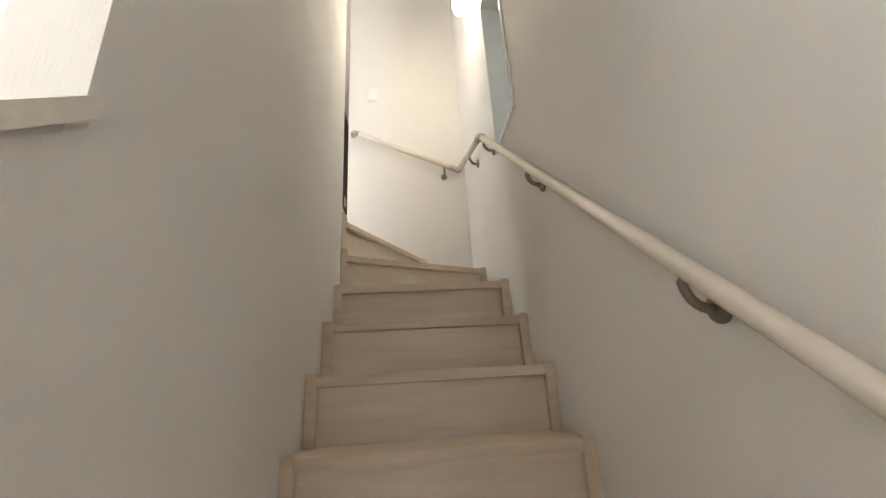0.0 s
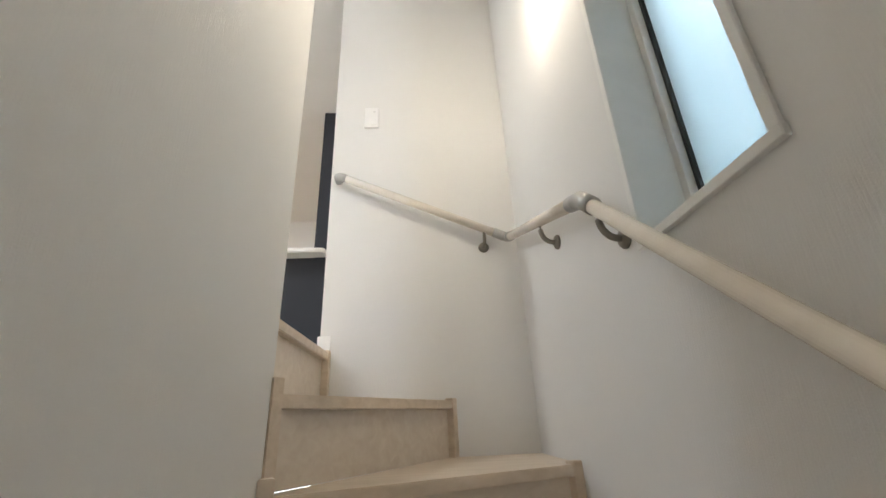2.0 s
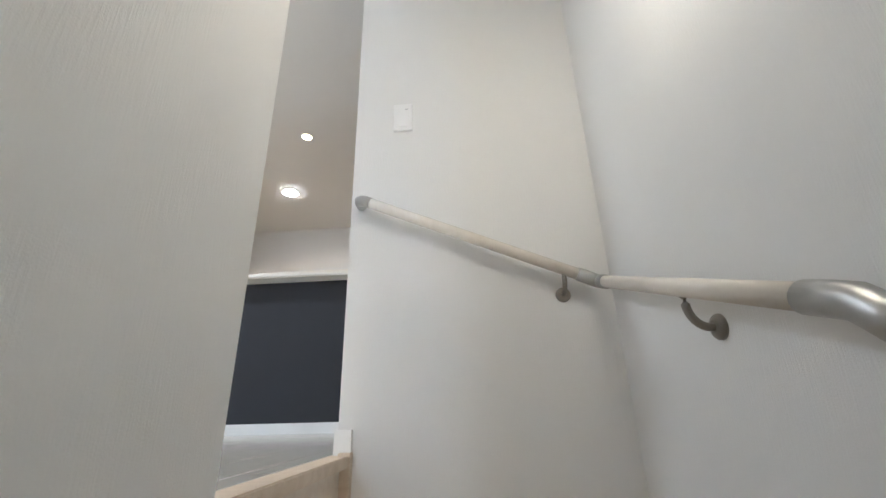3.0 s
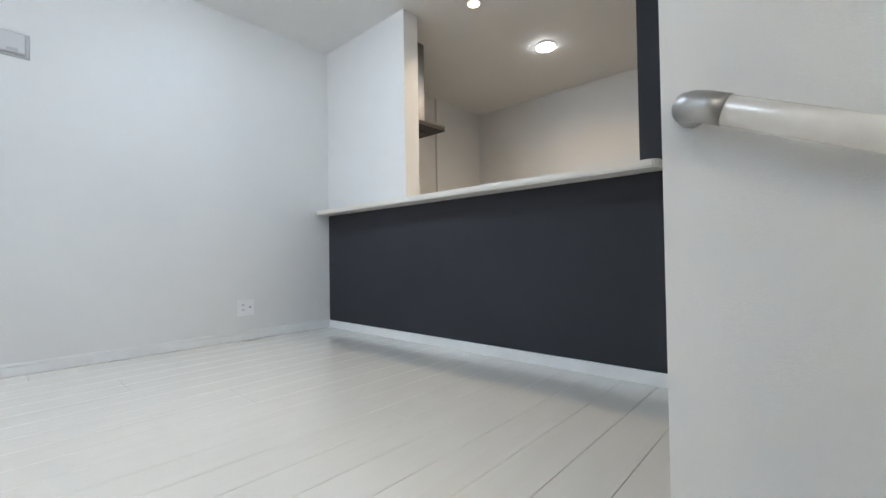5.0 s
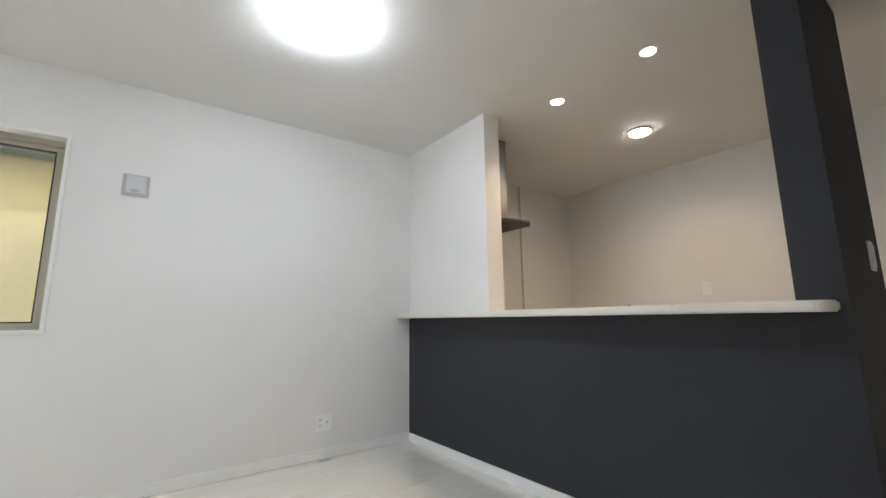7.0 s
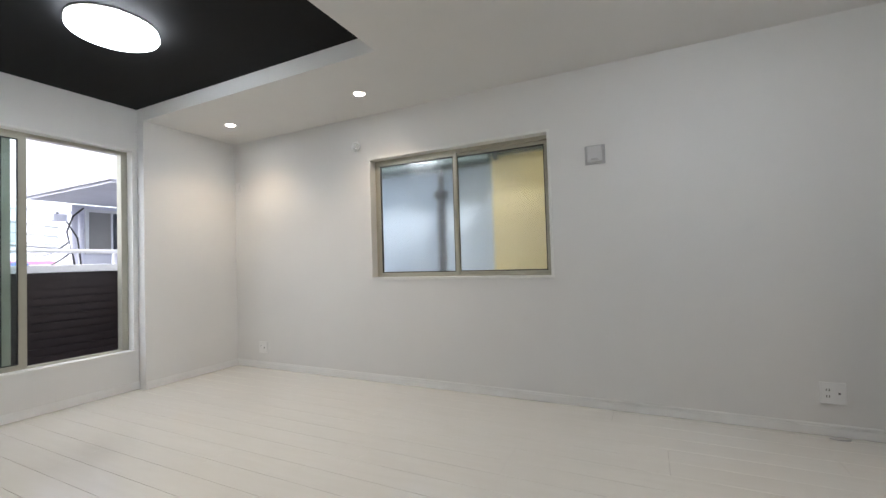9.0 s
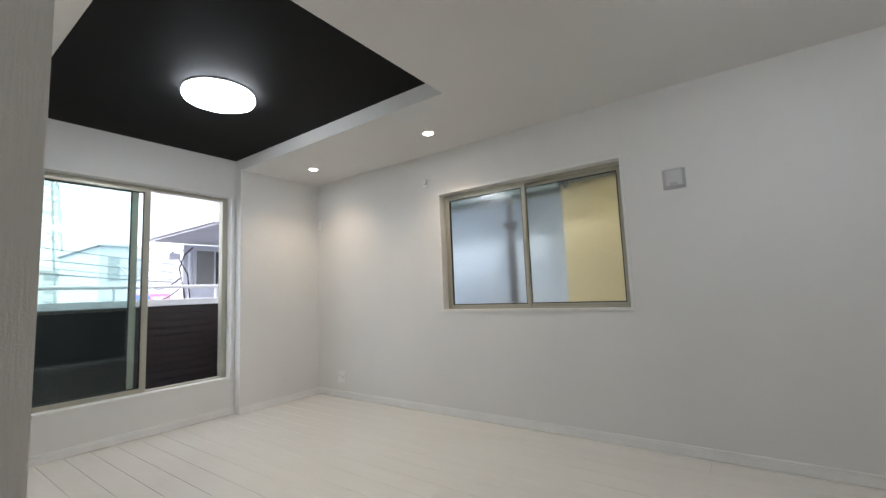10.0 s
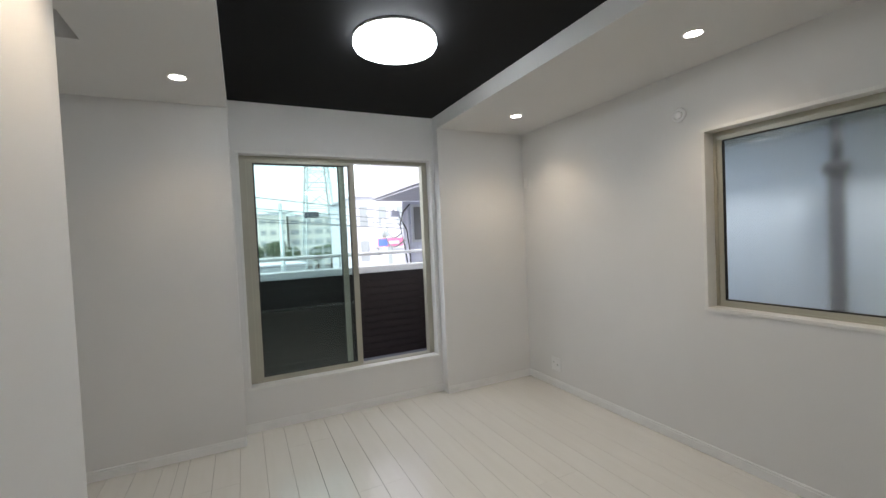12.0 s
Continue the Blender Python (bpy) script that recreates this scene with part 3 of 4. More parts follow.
for k in range(4):
    y0 = -2.60 + k * 0.65
    cab = thing("kitchen_cabinet", (0.44, y0 + 0.32, 0), "white kitchen base cabinet with flat drawer fronts under the worktop", "cabinet", "kitchen base cabinets")
    part("body", box((0.14, y0 + 0.001, 0.0), (0.77, y0 + 0.645, 0.63 if k in (0, 1) else 0.82)), M_PLASTIC, cab)
    part("drawer_front", box((0.771, y0 + 0.003, 0.08), (0.789, y0 + 0.642, 0.81), 0.002), M_PLASTIC, cab)
    part("handle", box((0.790, y0 + 0.06, 0.77), (0.80, y0 + 0.58, 0.782), 0.002), M_METAL, cab)
tap = thing("kitchen_tap", (0.20, -1.80, 0.85), "chrome single-lever kitchen tap on the worktop", "tap")
part("body", lathe([(0.026, 0), (0.026, 0.01), (0.02, 0.02), (0.02, 0.125)], (0.185, -1.80, 0.85)), M_METAL, tap)
part("spout", tube([(0.185, -1.80, 0.95), (0.22, -1.80, 0.985), (0.28, -1.80, 1.005), (0.36, -1.80, 1.0), (0.385, -1.80, 0.975)], 0.010, 12), M_METAL, tap)
part("lever", tube([(0.185, -1.80, 0.978), (0.19, -1.82, 1.0), (0.20, -1.85, 1.018)], 0.007, 10), M_METAL, tap)
tap2 = thing("water_filter_tap", (0.20, -2.05, 0.85), "slim chrome filter tap on the worktop", "tap")
part("spout", tube([(0.185, -2.05, 0.85), (0.185, -2.05, 0.99), (0.195, -2.05, 1.006), (0.22, -2.05, 1.014), (0.25, -2.05, 1.006)], 0.007, 10), M_METAL, tap2)

# ---- switches, sockets, vents ----
def plate_frame(name, at, u, n, w, h, label, category, inner):
    """A wall plate. u runs along the wall, n points out; inner lists raised or sunk fields (u0, z0, u1, z1, out, material, name)."""
    ob = thing(name, at, label, category)
    c, u, n = Vector(at), Vector(u), Vector(n)

    def b(u0, z0, u1, z1, d0, d1, bev):
        p, q = c + u * u0 + n * d0 + Vector((0, 0, z0)), c + u * u1 + n * d1 + Vector((0, 0, z1))
        return box([min(i, j) for i, j in zip(p, q)], [max(i, j) for i, j in zip(p, q)], bev)
    part("plate", b(-w / 2, -h / 2, w / 2, h / 2, 0.0, 0.009, 0.0022), M_PLASTIC, ob)
    for u0, z0, u1, z1, d, m, nm in inner:
        part(nm, b(u0, z0, u1, z1, 0.0092, 0.0092 + d, min(0.0012, d / 3)), m, ob)
    return ob


plate_frame("wall_socket", (-0.718, 0, 0.244), (1, 0, 0), (0, -1, 0), 0.116, 0.12, "white double plate with power socket and jack, near the baseboard", "socket",
            [(-0.042, -0.036, -0.006, 0.036, 0.002, M_PLASTIC, "socket_field"), (0.008, -0.036, 0.044, 0.036, 0.002, M_PLASTIC, "jack_field"),
             (-0.032, 0.012, -0.028, 0.024, 0.0026, M_HOLE, "slot"), (-0.020, 0.012, -0.016, 0.024, 0.0026, M_HOLE, "slot"), (-0.032, -0.024, -0.028, -0.012, 0.0026, M_HOLE, "slot"),
             (-0.020, -0.024, -0.016, -0.012, 0.0026, M_HOLE, "slot"), (0.021, -0.005, 0.031, 0.005, 0.0030, M_HOLE, "jack")])
plate_frame("wall_socket", (-5.256, 0, 0.215), (1, 0, 0), (0, -1, 0), 0.116, 0.12, "white plate with sockets, low in the window corner", "socket",
            [(-0.042, -0.036, -0.006, 0.036, 0.002, M_PLASTIC, "socket_field"), (0.008, -0.036, 0.044, 0.036, 0.002, M_PLASTIC, "jack_field"),
             (-0.030, 0.010, -0.022, 0.020, 0.0026, M_HOLE, "slot"), (0.021, -0.005, 0.031, 0.005, 0.0030, M_HOLE, "jack")])
plate_frame("light_switch", (X2, -3.198, 1.140), (0, 1, 0), (-1, 0, 0), 0.07, 0.12, "white light switch plate on the stair wall", "switch",
            [(-0.021, -0.045, 0.021, 0.045, 0.003, M_PLASTIC, "rocker"), (-0.020, 0.030, -0.008, 0.034, 0.0034, M_PLASTIC_G, "lamp")])
plate_frame("light_switch", (0.51, YP0, 1.19), (1, 0, 0), (0, -1, 0), 0.07, 0.12, "white light switch plate on the charcoal post", "switch",
            [(-0.021, -0.045, 0.021, 0.045, 0.004, M_PLASTIC, "rocker")])
plate_frame("light_switch", (XE, -1.440, 1.198), (0, 1, 0), (-1, 0, 0), 0.07, 0.12, "white plate on the kitchen end wall", "switch",
            [(-0.021, -0.045, 0.021, 0.045, 0.003, M_PLASTIC, "rocker")])
plate_frame("aircon_cap", (-5.60, 0, 1.92), (1, 0, 0), (0, -1, 0), 0.05, 0.10, "small white blank plate in the corner high on the wall", "plate",
            [(-0.018, -0.03, 0.018, 0.03, 0.002, M_PLASTIC, "cover")])
vent = thing("wall_vent", (-1.93, 0, 1.77), "square white ventilation cover with small tab on the wall", "vent")
part("plate", box((-1.998, -0.010, 1.703), (-1.864, 0.0, 1.837), 0.004), M_PLASTIC_G, vent)
part("cover", box((-1.980, -0.030, 1.720), (-1.882, -0.0102, 1.828), 0.006), M_VENT, vent)
part("tab", box((-1.955, -0.036, 1.727), (-1.910, -0.0302, 1.742), 0.002), M_PLASTIC_G, vent)
rv = thing("round_vent", (-4.006, 0, 2.135), "small round white sleeve cover beside the window", "vent")
part("ring", lathe([(0.045, 0), (0.045, -0.008), (0.038, -0.012), (0.030, -0.012), (0.030, -0.001)], (-4.006, 0, 2.135), "y"), M_PLASTIC, rv)
part("knob", lathe([(0.022, 0), (0.022, -0.016), (0.018, -0.022), (0.001, -0.022)], (-4.006, 0, 2.135), "y"), M_PLASTIC, rv)
fv = thing("floor_vent", (-0.718, -0.045, 0.0), "small grey oval floor outlet beside the baseboard", "floor outlet")
part("cap", prism([(-0.711 + 0.048 * math.cos(a / 12 * math.pi), -0.043 + 0.020 * math.sin(a / 12 * math.pi)) for a in range(24)], 0.0006, 0.006, 0.0015), M_PLASTIC_G, fv)
cl = thing("window_lock", (-3.05, 0.09, 1.44), "small grey crescent lock on the window's meeting stiles", "window lock")
part("base", box((-3.062, 0.072, 1.41), (-3.038, 0.083, 1.47), 0.002), M_METAL, cl)
part("lever", box((-3.058, 0.060, 1.435), (-3.045, 0.0718, 1.49), 0.003), M_METAL, cl)
# lower hall: ceiling downlights, and an unseen area lamp that stands in for daylight
la = bpy.data.lights.new("hall_daylight_fill", "AREA")
la.shape, la.size, la.size_y, la.energy, la.color = "RECTANGLE", 1.2, 1.3, 38, (0.86, 0.93, 1.0)
lo = new("hall_daylight_fill", la)
lo.matrix_world = look((-2.85, -1.42, -1.35), (-3.3, -2.8, -0.5))
# the first is the amber spot beside the opening, the second an added fill
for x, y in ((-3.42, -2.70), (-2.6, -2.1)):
    light_thing("downlight", (x, y, -0.302), "small round amber downlight, lit, filling the lower hall", "downlights of the lower hall", 0.10, True, 12)
# added, unseen fill that brightens the lower flight's risers
light_thing("downlight", (-5.15, -3.5, -0.302), "unseen fill downlight, lit amber, added over the foot of the stairs", "downlights of the lower hall", 0.10, True, 3.5)

# ---- balcony ----
M_SIDING = plain("dark_brown_siding", (0.030, 0.020, 0.019), 0.45, 0, 0.25, 12, 60, 0.0005)
M_WHITEMETAL = plain("white_powder_coat", (0.78, 0.78, 0.80), 0.4)
M_DECK = plain("grey_deck", (0.16, 0.16, 0.20), 0.7, 0, 0.2, 4, 60)
M_CONC = plain("pale_render", (0.74, 0.72, 0.67), 0.85, 0, 0.12, 1.2, 40)
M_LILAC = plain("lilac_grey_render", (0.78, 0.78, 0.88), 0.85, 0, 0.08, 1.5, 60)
# the lilac render again, darkened in colour for the upper floor's shade
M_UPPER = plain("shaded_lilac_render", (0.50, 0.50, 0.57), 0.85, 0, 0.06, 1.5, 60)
M_PALE = plain("white_render", (0.62, 0.63, 0.69), 0.8, 0, 0.05, 1.5, 60)
M_SOFFIT = plain("grey_soffit", (0.78, 0.77, 0.86), 0.8, 0, 0.1, 2)
# dark because the shade under the eaves is put into the colour
M_EAVE = plain("shaded_green_grey_eave", (0.12, 0.16, 0.15), 0.6)
M_YELLOW = plain("pale_yellow_render", (0.86, 0.75, 0.43), 0.85, 0, 0.08, 1.5, 80, 0.001)
M_PALEBLUE = plain("pale_blue_grey_siding", (0.72, 0.83, 0.95), 0.7, 0, 0.05, 1.5)
M_AQUA = plain("pale_aqua_added_wall", (0.74, 0.84, 0.92), 0.7, 0, 0.05, 1.5)
M_PIPE = plain("dark_grey_pipe", (0.06, 0.065, 0.08), 0.5)
M_CABLE = plain("black_cable", (0.03, 0.03, 0.035), 0.6)
M_WIRE = plain("weathered_wire", (0.16, 0.17, 0.18), 0.7)
M_WINDARK = plain("dark_window_glass", (0.05, 0.055, 0.065), 0.08)
# far window panes paled in colour to give the distance haze
M_FARWIN = plain("hazed_far_window", (0.36, 0.39, 0.41), 0.3)
M_LATTICE = plain("galvanised_lattice", (0.52, 0.57, 0.58), 0.5, 0.3)
# leaf green lightened in colour for the haze over the far trees
M_GREEN = plain("hazed_tree_foliage", (0.15, 0.20, 0.12), 0.9, 0, 0.5, 3, 8, 0.05)
M_BARK = plain("tree_bark", (0.10, 0.08, 0.06), 0.9)
M_ASPHALT = plain("asphalt", (0.10, 0.10, 0.10), 0.9, 0, 0.25, 0.6, 90, 0.003)
M_SIGN_P = plain("pink_sign", (0.70, 0.20, 0.36), 0.5)
M_SIGN_B = plain("blue_sign", (0.14, 0.24, 0.62), 0.5)
M_ROOF = plain("grey_sheet_roof", (0.46, 0.48, 0.50), 0.6, 0, 0.2, 2)
GZ = -3.2
balcony = thing("balcony", (-6.4, -2.0, 0.1), "balcony with dark brown ribbed parapet, white cap and white hand bar", "balcony", kind="structure")
part("deck", box((-7.0, -3.9, -0.02), (XW - 0.161, -0.05, 0.10)), M_DECK, balcony)
part("parapet", box((-7.00, -3.9, 0.1005), (-6.875, -0.05, 1.06)), M_SIDING, balcony)
for k in range(12):
    z0 = 0.115 + k * 0.079
    part("siding_rib", prism([(-6.8748, -3.9), (-6.8748, -0.18), (-6.862, -0.18), (-6.862, -3.9)], z0, z0 + 0.064, 0.004), M_SIDING, balcony)
part("cap", box((-7.02, -3.9, 1.0605), (-6.845, -0.05, 1.135), 0.006), M_WHITEMETAL, balcony, "white cap")
part("hand_bar", tube([(-6.93, -3.85, 1.275), (-6.93, -0.10, 1.275)], 0.021, 14), M_WHITEMETAL, balcony, "white hand bar")
for y in (-3.5, -2.55, -1.58, -0.55):
    part("bar_post", box((-6.945, y - 0.01, 1.1355), (-6.915, y + 0.01, 1.262), 0.002), M_WHITEMETAL, balcony, "white post of the hand bar")
part("side_parapet", box((-6.86, -0.17, 0.1005), (XW - 0.161, -0.05, 1.06)), M_SIDING, balcony)
part("side_cap", box((-6.844, -0.19, 1.0605), (XW - 0.161, -0.05, 1.135), 0.006), M_WHITEMETAL, balcony, "white cap")
# own roof
structure("roof_slab", boxes(((-6.1, -4.2, 2.71), (XE + 0.3, 0.17, 2.95))), M_CONC, "pale flat roof slab of the house")

# ---- houses to the north and north-west ----
ny = thing("neighbour_house", (-1.5, 2.5, GZ), "neighbour's pale yellow rendered wall close to the window", "house", kind="structure")
part("wall", box((-2.97, 0.80, GZ), (2.5, 4.5, 3.2)), M_YELLOW, ny)
part("eave", box((-2.97, 0.62, 2.065), (2.5, 0.7995, 2.20), 0.01), M_EAVE, ny)
nb = thing("neighbour_house", (-4.3, 2.5, GZ), "neighbour's pale blue-grey wall close to the window", "house", kind="structure")
part("wall", box((-5.6, 1.05, GZ), (-2.98, 4.5, 3.0)), M_PALEBLUE, nb)
part("eave", box((-5.6, 0.80, 2.06), (-2.98, 1.0495, 2.20), 0.01), M_EAVE, nb)
# added wall, unseen behind frosted glass, that cuts the slit window's daylight
ns = thing("neighbour_house", (-2, -5.5, GZ), "added pale blue-grey wall that dims the slit window, south of the stairs", "house", kind="structure")
part("wall", box((-7.0, -7.0, GZ), (2.5, -5.0, 4.6)), M_AQUA, ns)
pp = thing("downpipe", (-3.54, 0.80, GZ), "dark grey downpipe with a rain head on the neighbour's wall", "downpipe")
part("pipe", tube([(-3.56, 0.86, GZ), (-3.56, 0.86, 1.70)], 0.042, 14), M_PIPE, pp)
part("rain_head", lathe([(0.042, 1.70), (0.068, 1.73), (0.074, 1.785), (0.06, 1.79)], (-3.56, 0.86, 0)), M_PIPE, pp)
part("upper_pipe", tube([(-3.56, 0.86, 1.795), (-3.56, 0.86, 2.055)], 0.028, 14), M_PIPE, pp)
bk = thing("eave_hook", (-2.86, 0.6, 2.0), "small dark bracket under the neighbour's eave", "bracket")
part("hook", box((-2.885, 0.60, 1.985), (-2.845, 0.63, 2.045), 0.003), M_PIPE, bk)
part("hanger", box((-2.871, 0.621, 2.0455), (-2.859, 0.635, 2.0645)), M_PIPE, bk)

hs = thing("apartment_house", (-12, 3, GZ), "pale apartment house with an overhanging upper floor and lilac-grey wall", "house")
part("wall", prism([(-10.0, 0.33), (-10.0, 9.0), (-16.0, 9.0), (-16.0, 3.6)], GZ, 2.165), M_LILAC, hs)
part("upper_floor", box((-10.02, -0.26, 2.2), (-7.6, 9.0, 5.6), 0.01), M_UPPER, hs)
part("soffit_panel", box((-9.98, -0.22, 2.17), (-7.64, 8.9, 2.1995)), M_SOFFIT, hs)
w = part("window", box((-9.999, 0.50, 1.35), (-9.96, 2.2, 2.10), 0.004), M_WHITEMETAL, hs, "white window frame with dark panes")
part("pane", box((-9.959, 0.55, 1.40), (-9.95, 0.86, 2.05)), plain("drawn_blind", (0.30, 0.29, 0.28), 0.7), w, "pane with a grey blind")
part("pane", box((-9.959, 0.90, 1.40), (-9.95, 2.15, 2.05)), M_WINDARK, w)
part("downpipe", tube([(-9.93, 0.42, GZ), (-9.93, 0.42, 2.0)], 0.03, 10), M_LILAC, hs)
part("cable", tube([(-9.90, 0.36, 0.9), (-9.88, 0.30, 1.3), (-9.88, 0.22, 1.7), (-9.88, 0.30, 1.95), (-9.9, 0.45, 2.1)], 0.014, 8), M_CABLE, hs, "black cable")
part("cable", tube([(-9.90, 0.44, 0.6), (-9.88, 0.40, 1.2), (-9.88, 0.36, 1.6), (-9.88, 0.20, 1.9), (-9.9, 0.10, 2.0)], 0.012, 8), M_CABLE, hs, "black cable")
cam_box = part("cable_box", box((-9.92, 0.02, 1.86), (-9.80, 0.20, 1.97), 0.01), M_LILAC, hs)


def block(name, lo, hi, material, label, floors, cols, face, w_, h_, roof=0.25, first=1.0, pitch=2.8):
    """A distant building with its own windows on the side that faces +x or -y."""
    ob = thing(name, ((lo[0] + hi[0]) / 2, (lo[1] + hi[1]) / 2, lo[2]), label, "building")
    part("wall", box(lo, hi), material, ob)
    part("roof", box((lo[0] - 0.15, lo[1] - 0.15, hi[2] + 0.001), (hi[0] + 0.15, hi[1] + 0.15, hi[2] + roof), 0.02), M_PALE, ob)
    me = None
    for f in range(floors):
        for c_ in range(cols):
            z = lo[2] + first + f * pitch
            if face == "e":
                y = lo[1] + (c_ + 0.5) * (hi[1] - lo[1]) / cols
                at, size = (hi[0] + 0.03, y, z), (0.05, w_, h_)
            else:
                x = lo[0] + (c_ + 0.5) * (hi[0] - lo[0]) / cols
                at, size = (x, lo[1] - 0.03, z), (w_, 0.05, h_)
            if me is None:
                wob = part("window", box((-size[0] / 2, -size[1] / 2, 0), (size[0] / 2, size[1] / 2, size[2]), 0.01), M_FARWIN, None)
                me = wob.data
            else:
                wob = new("window", me)
            wob.parent = ob
            wob.location = Vector(at) - ob.location
    return ob


block("white_house", (-38, 4.3, GZ), (-30, 9.6, 4.35), M_PALE, "white rendered three-storey house with tall windows", 3, 4, "e", 0.55, 1.35, 0.15, 0.9, 2.35)
block("white_house", (-29.9, 5.9, GZ), (-24.5, 12.5, 0.9), M_PALE, "low white rendered annexe", 1, 3, "e", 0.6, 1.0, 0.12, 2.0)
block("white_house", (-30, 8.6, GZ), (-22, 18, 3.3), M_PALE, "white rendered house behind the apartment house", 2, 5, "e", 0.7, 1.1, 0.15, 1.2, 2.6)
block("apartment_block", (-100, -3, GZ - 1), (-90, 5.6, 7.2), M_CONC, "beige five-storey apartment block, far off", 5, 5, "e", 1.0, 0.9, 0.3, 1.2, 2.1)
block("apartment_block", (-99, 6.2, GZ - 1), (-92, 15.5, 6.9), M_CONC, "beige five-storey apartment block with long windows, far off", 5, 4, "e", 1.7, 0.9, 0.3, 1.2, 2.1)
block("apartment_block", (-140, 16, GZ - 1), (-120, 40, 7.4), M_CONC, "beige apartment block, far off", 4, 9, "e", 1.3, 1.0, 0.3, 1.2, 2.5)
block("apartment_block", (-150, -40, GZ - 1), (-130, -8, 5.6), M_CONC, "beige apartment block, far off", 3, 12, "e", 1.3, 1.0, 0.3, 1.2, 2.5)
block("low_shed", (-50, -9, GZ), (-44, 2.8, -0.6), M_ROOF, "long low grey metal shed", 1, 5, "e", 1.2, 0.8, 0.15, 1.2)
block("low_shed", (-42, -22, GZ), (-34, -4, -1.2), M_CONC, "low beige metal shed", 1, 5, "e", 1.2, 0.8, 0.15, 1.0)
block("white_house", (-60, 9.8, GZ), (-50, 16, 3.0), M_PALE, "white house, far off", 2, 4, "e", 0.8, 1.0, 0.15, 1.2, 2.6)

sg = thing("shop_sign", (-22, 4.1, 1.2), "pink and blue shop sign board above a low roof", "sign")
part("board", box((-22.05, 3.45, 1.08), (-22.0, 4.75, 1.50), 0.01), M_SIGN_P, sg)
part("field", box((-21.999, 3.48, 1.12), (-21.98, 3.95, 1.46), 0.004), M_SIGN_B, sg, "blue field")
part("field", box((-21.999, 4.0, 1.20), (-21.985, 4.55, 1.36), 0.004), M_PALE, sg, "pale bars")
part("post", box((-22.2, 4.0, GZ), (-22.06, 4.2, 1.3)), M_LATTICE, sg)


def lattice_tower():
    """A power pylon of four tapering legs with cross bracing and arms."""
    ob = thing("power_pylon", (-60, 7.0, GZ), "pale grey lattice power pylon against the sky", "pylon")
    cx, cy = -60.0, 6.95

    def half(z):
        return 2.3 - (z - GZ) * 0.068
    legs, zs = bmesh.new(), []
    z = GZ
    while z < 26:
        zs.append(z)
        z += max(1.6, half(z) * 1.5)
    zs.append(26)

    def bar(bm, a, b, t):
        a, b = Vector(a), Vector(b)
        q = (b - a).to_track_quat("Z", "Y")
        r_ = bmesh.ops.create_cube(bm, size=1)
        for v in r_["verts"]:
            v.co = (a + b) / 2 + q @ Vector((v.co.x * t, v.co.y * t, v.co.z * (b - a).length))
    braces = bmesh.new()
    for a, b in zip(zs, zs[1:]):
        ha, hb = half(a), half(b)
        ca = [(cx + i * ha, cy + j * ha, a) for i, j in ((1, 1), (1, -1), (-1, -1), (-1, 1))]
        cb = [(cx + i * hb, cy + j * hb, b) for i, j in ((1, 1), (1, -1), (-1, -1), (-1, 1))]
        for k in range(4):
            bar(legs, ca[k], cb[k], 0.16)
            bar(braces, ca[k], cb[(k + 1) % 4], 0.07)
            bar(braces, ca[(k + 1) % 4], cb[k], 0.07)
            bar(braces, cb[k], cb[(k + 1) % 4], 0.08)
    part("legs", legs, M_LATTICE, ob)
    tagged(part("bracing", braces, M_LATTICE, ob), kind="stuff")
    arms = bmesh.new()
    for z in (9.5, 10.9, 12.3, 14.0, 17.0, 20.0):
        w_ = 2.0 if z < 13 else 4.5
        bar(arms, (cx, cy - w_, z), (cx, cy + w_, z), 0.10)
    part("arms", arms, M_LATTICE, ob)
    return ob


lattice_tower()
# the low steel frames of a switchyard below the pylon
yard = bmesh.new()
for k in range(9):
    y = 1.5 + k * 1.1
    add_box(yard, (-52.1, y - 0.07, GZ), (-52.0, y + 0.07, 1.9 - (k % 3) * 0.5))
for z in (0.6, 1.2, 1.8):
    add_box(yard, (-52.1, 1.5, z), (-52.0, 10.3, z + 0.1))
ydt = thing("switchyard_frame", (-52, 5, GZ), "pale steel frames of a switchyard under the pylon", "steel frame")
part("frame", yard, M_LATTICE, ydt)

pole = thing("utility_pole", (-25, -0.7, GZ), "slim grey utility pole with wires", "utility pole")
part("shaft", lathe([(0.13, GZ), (0.085, 3.5)], (-25, -0.7, 0), seg=14), M_LATTICE, pole)
part("crossarm", box((-25.05, -1.3, 3.0), (-24.95, -0.1, 3.08)), M_LATTICE, pole)
pole2 = thing("utility_pole", (-27, 5.4, GZ), "concrete utility pole with a crossarm and fittings", "utility pole")
part("shaft", lathe([(0.16, GZ), (0.11, 2.75)], (-27, 5.4, 0), seg=14), M_CONC, pole2)
part("crossarm", box((-27.05, 4.9, 2.4), (-26.95, 5.9, 2.48)), M_LATTICE, pole2)
part("transformer", lathe([(0.2, 1.6), (0.2, 2.2), (0.05, 2.25)], (-26.8, 5.4, 0), seg=16), M_LATTICE, pole2)
xf = thing("overhead_box", (-40, 3.0, 3.8), "dark overhead equipment box hung on the wires", "equipment box")
part("box", box((-40.2, 2.45, 3.6), (-39.8, 3.65, 4.12), 0.03), M_PIPE, xf)


def wire(a, b, sag, r_=0.018):
    a, b = Vector(a), Vector(b)
    return [a.lerp(b, t / 16) + Vector((0, 0, -4 * sag * (t / 16) * (1 - t / 16))) for t in range(17)], r_


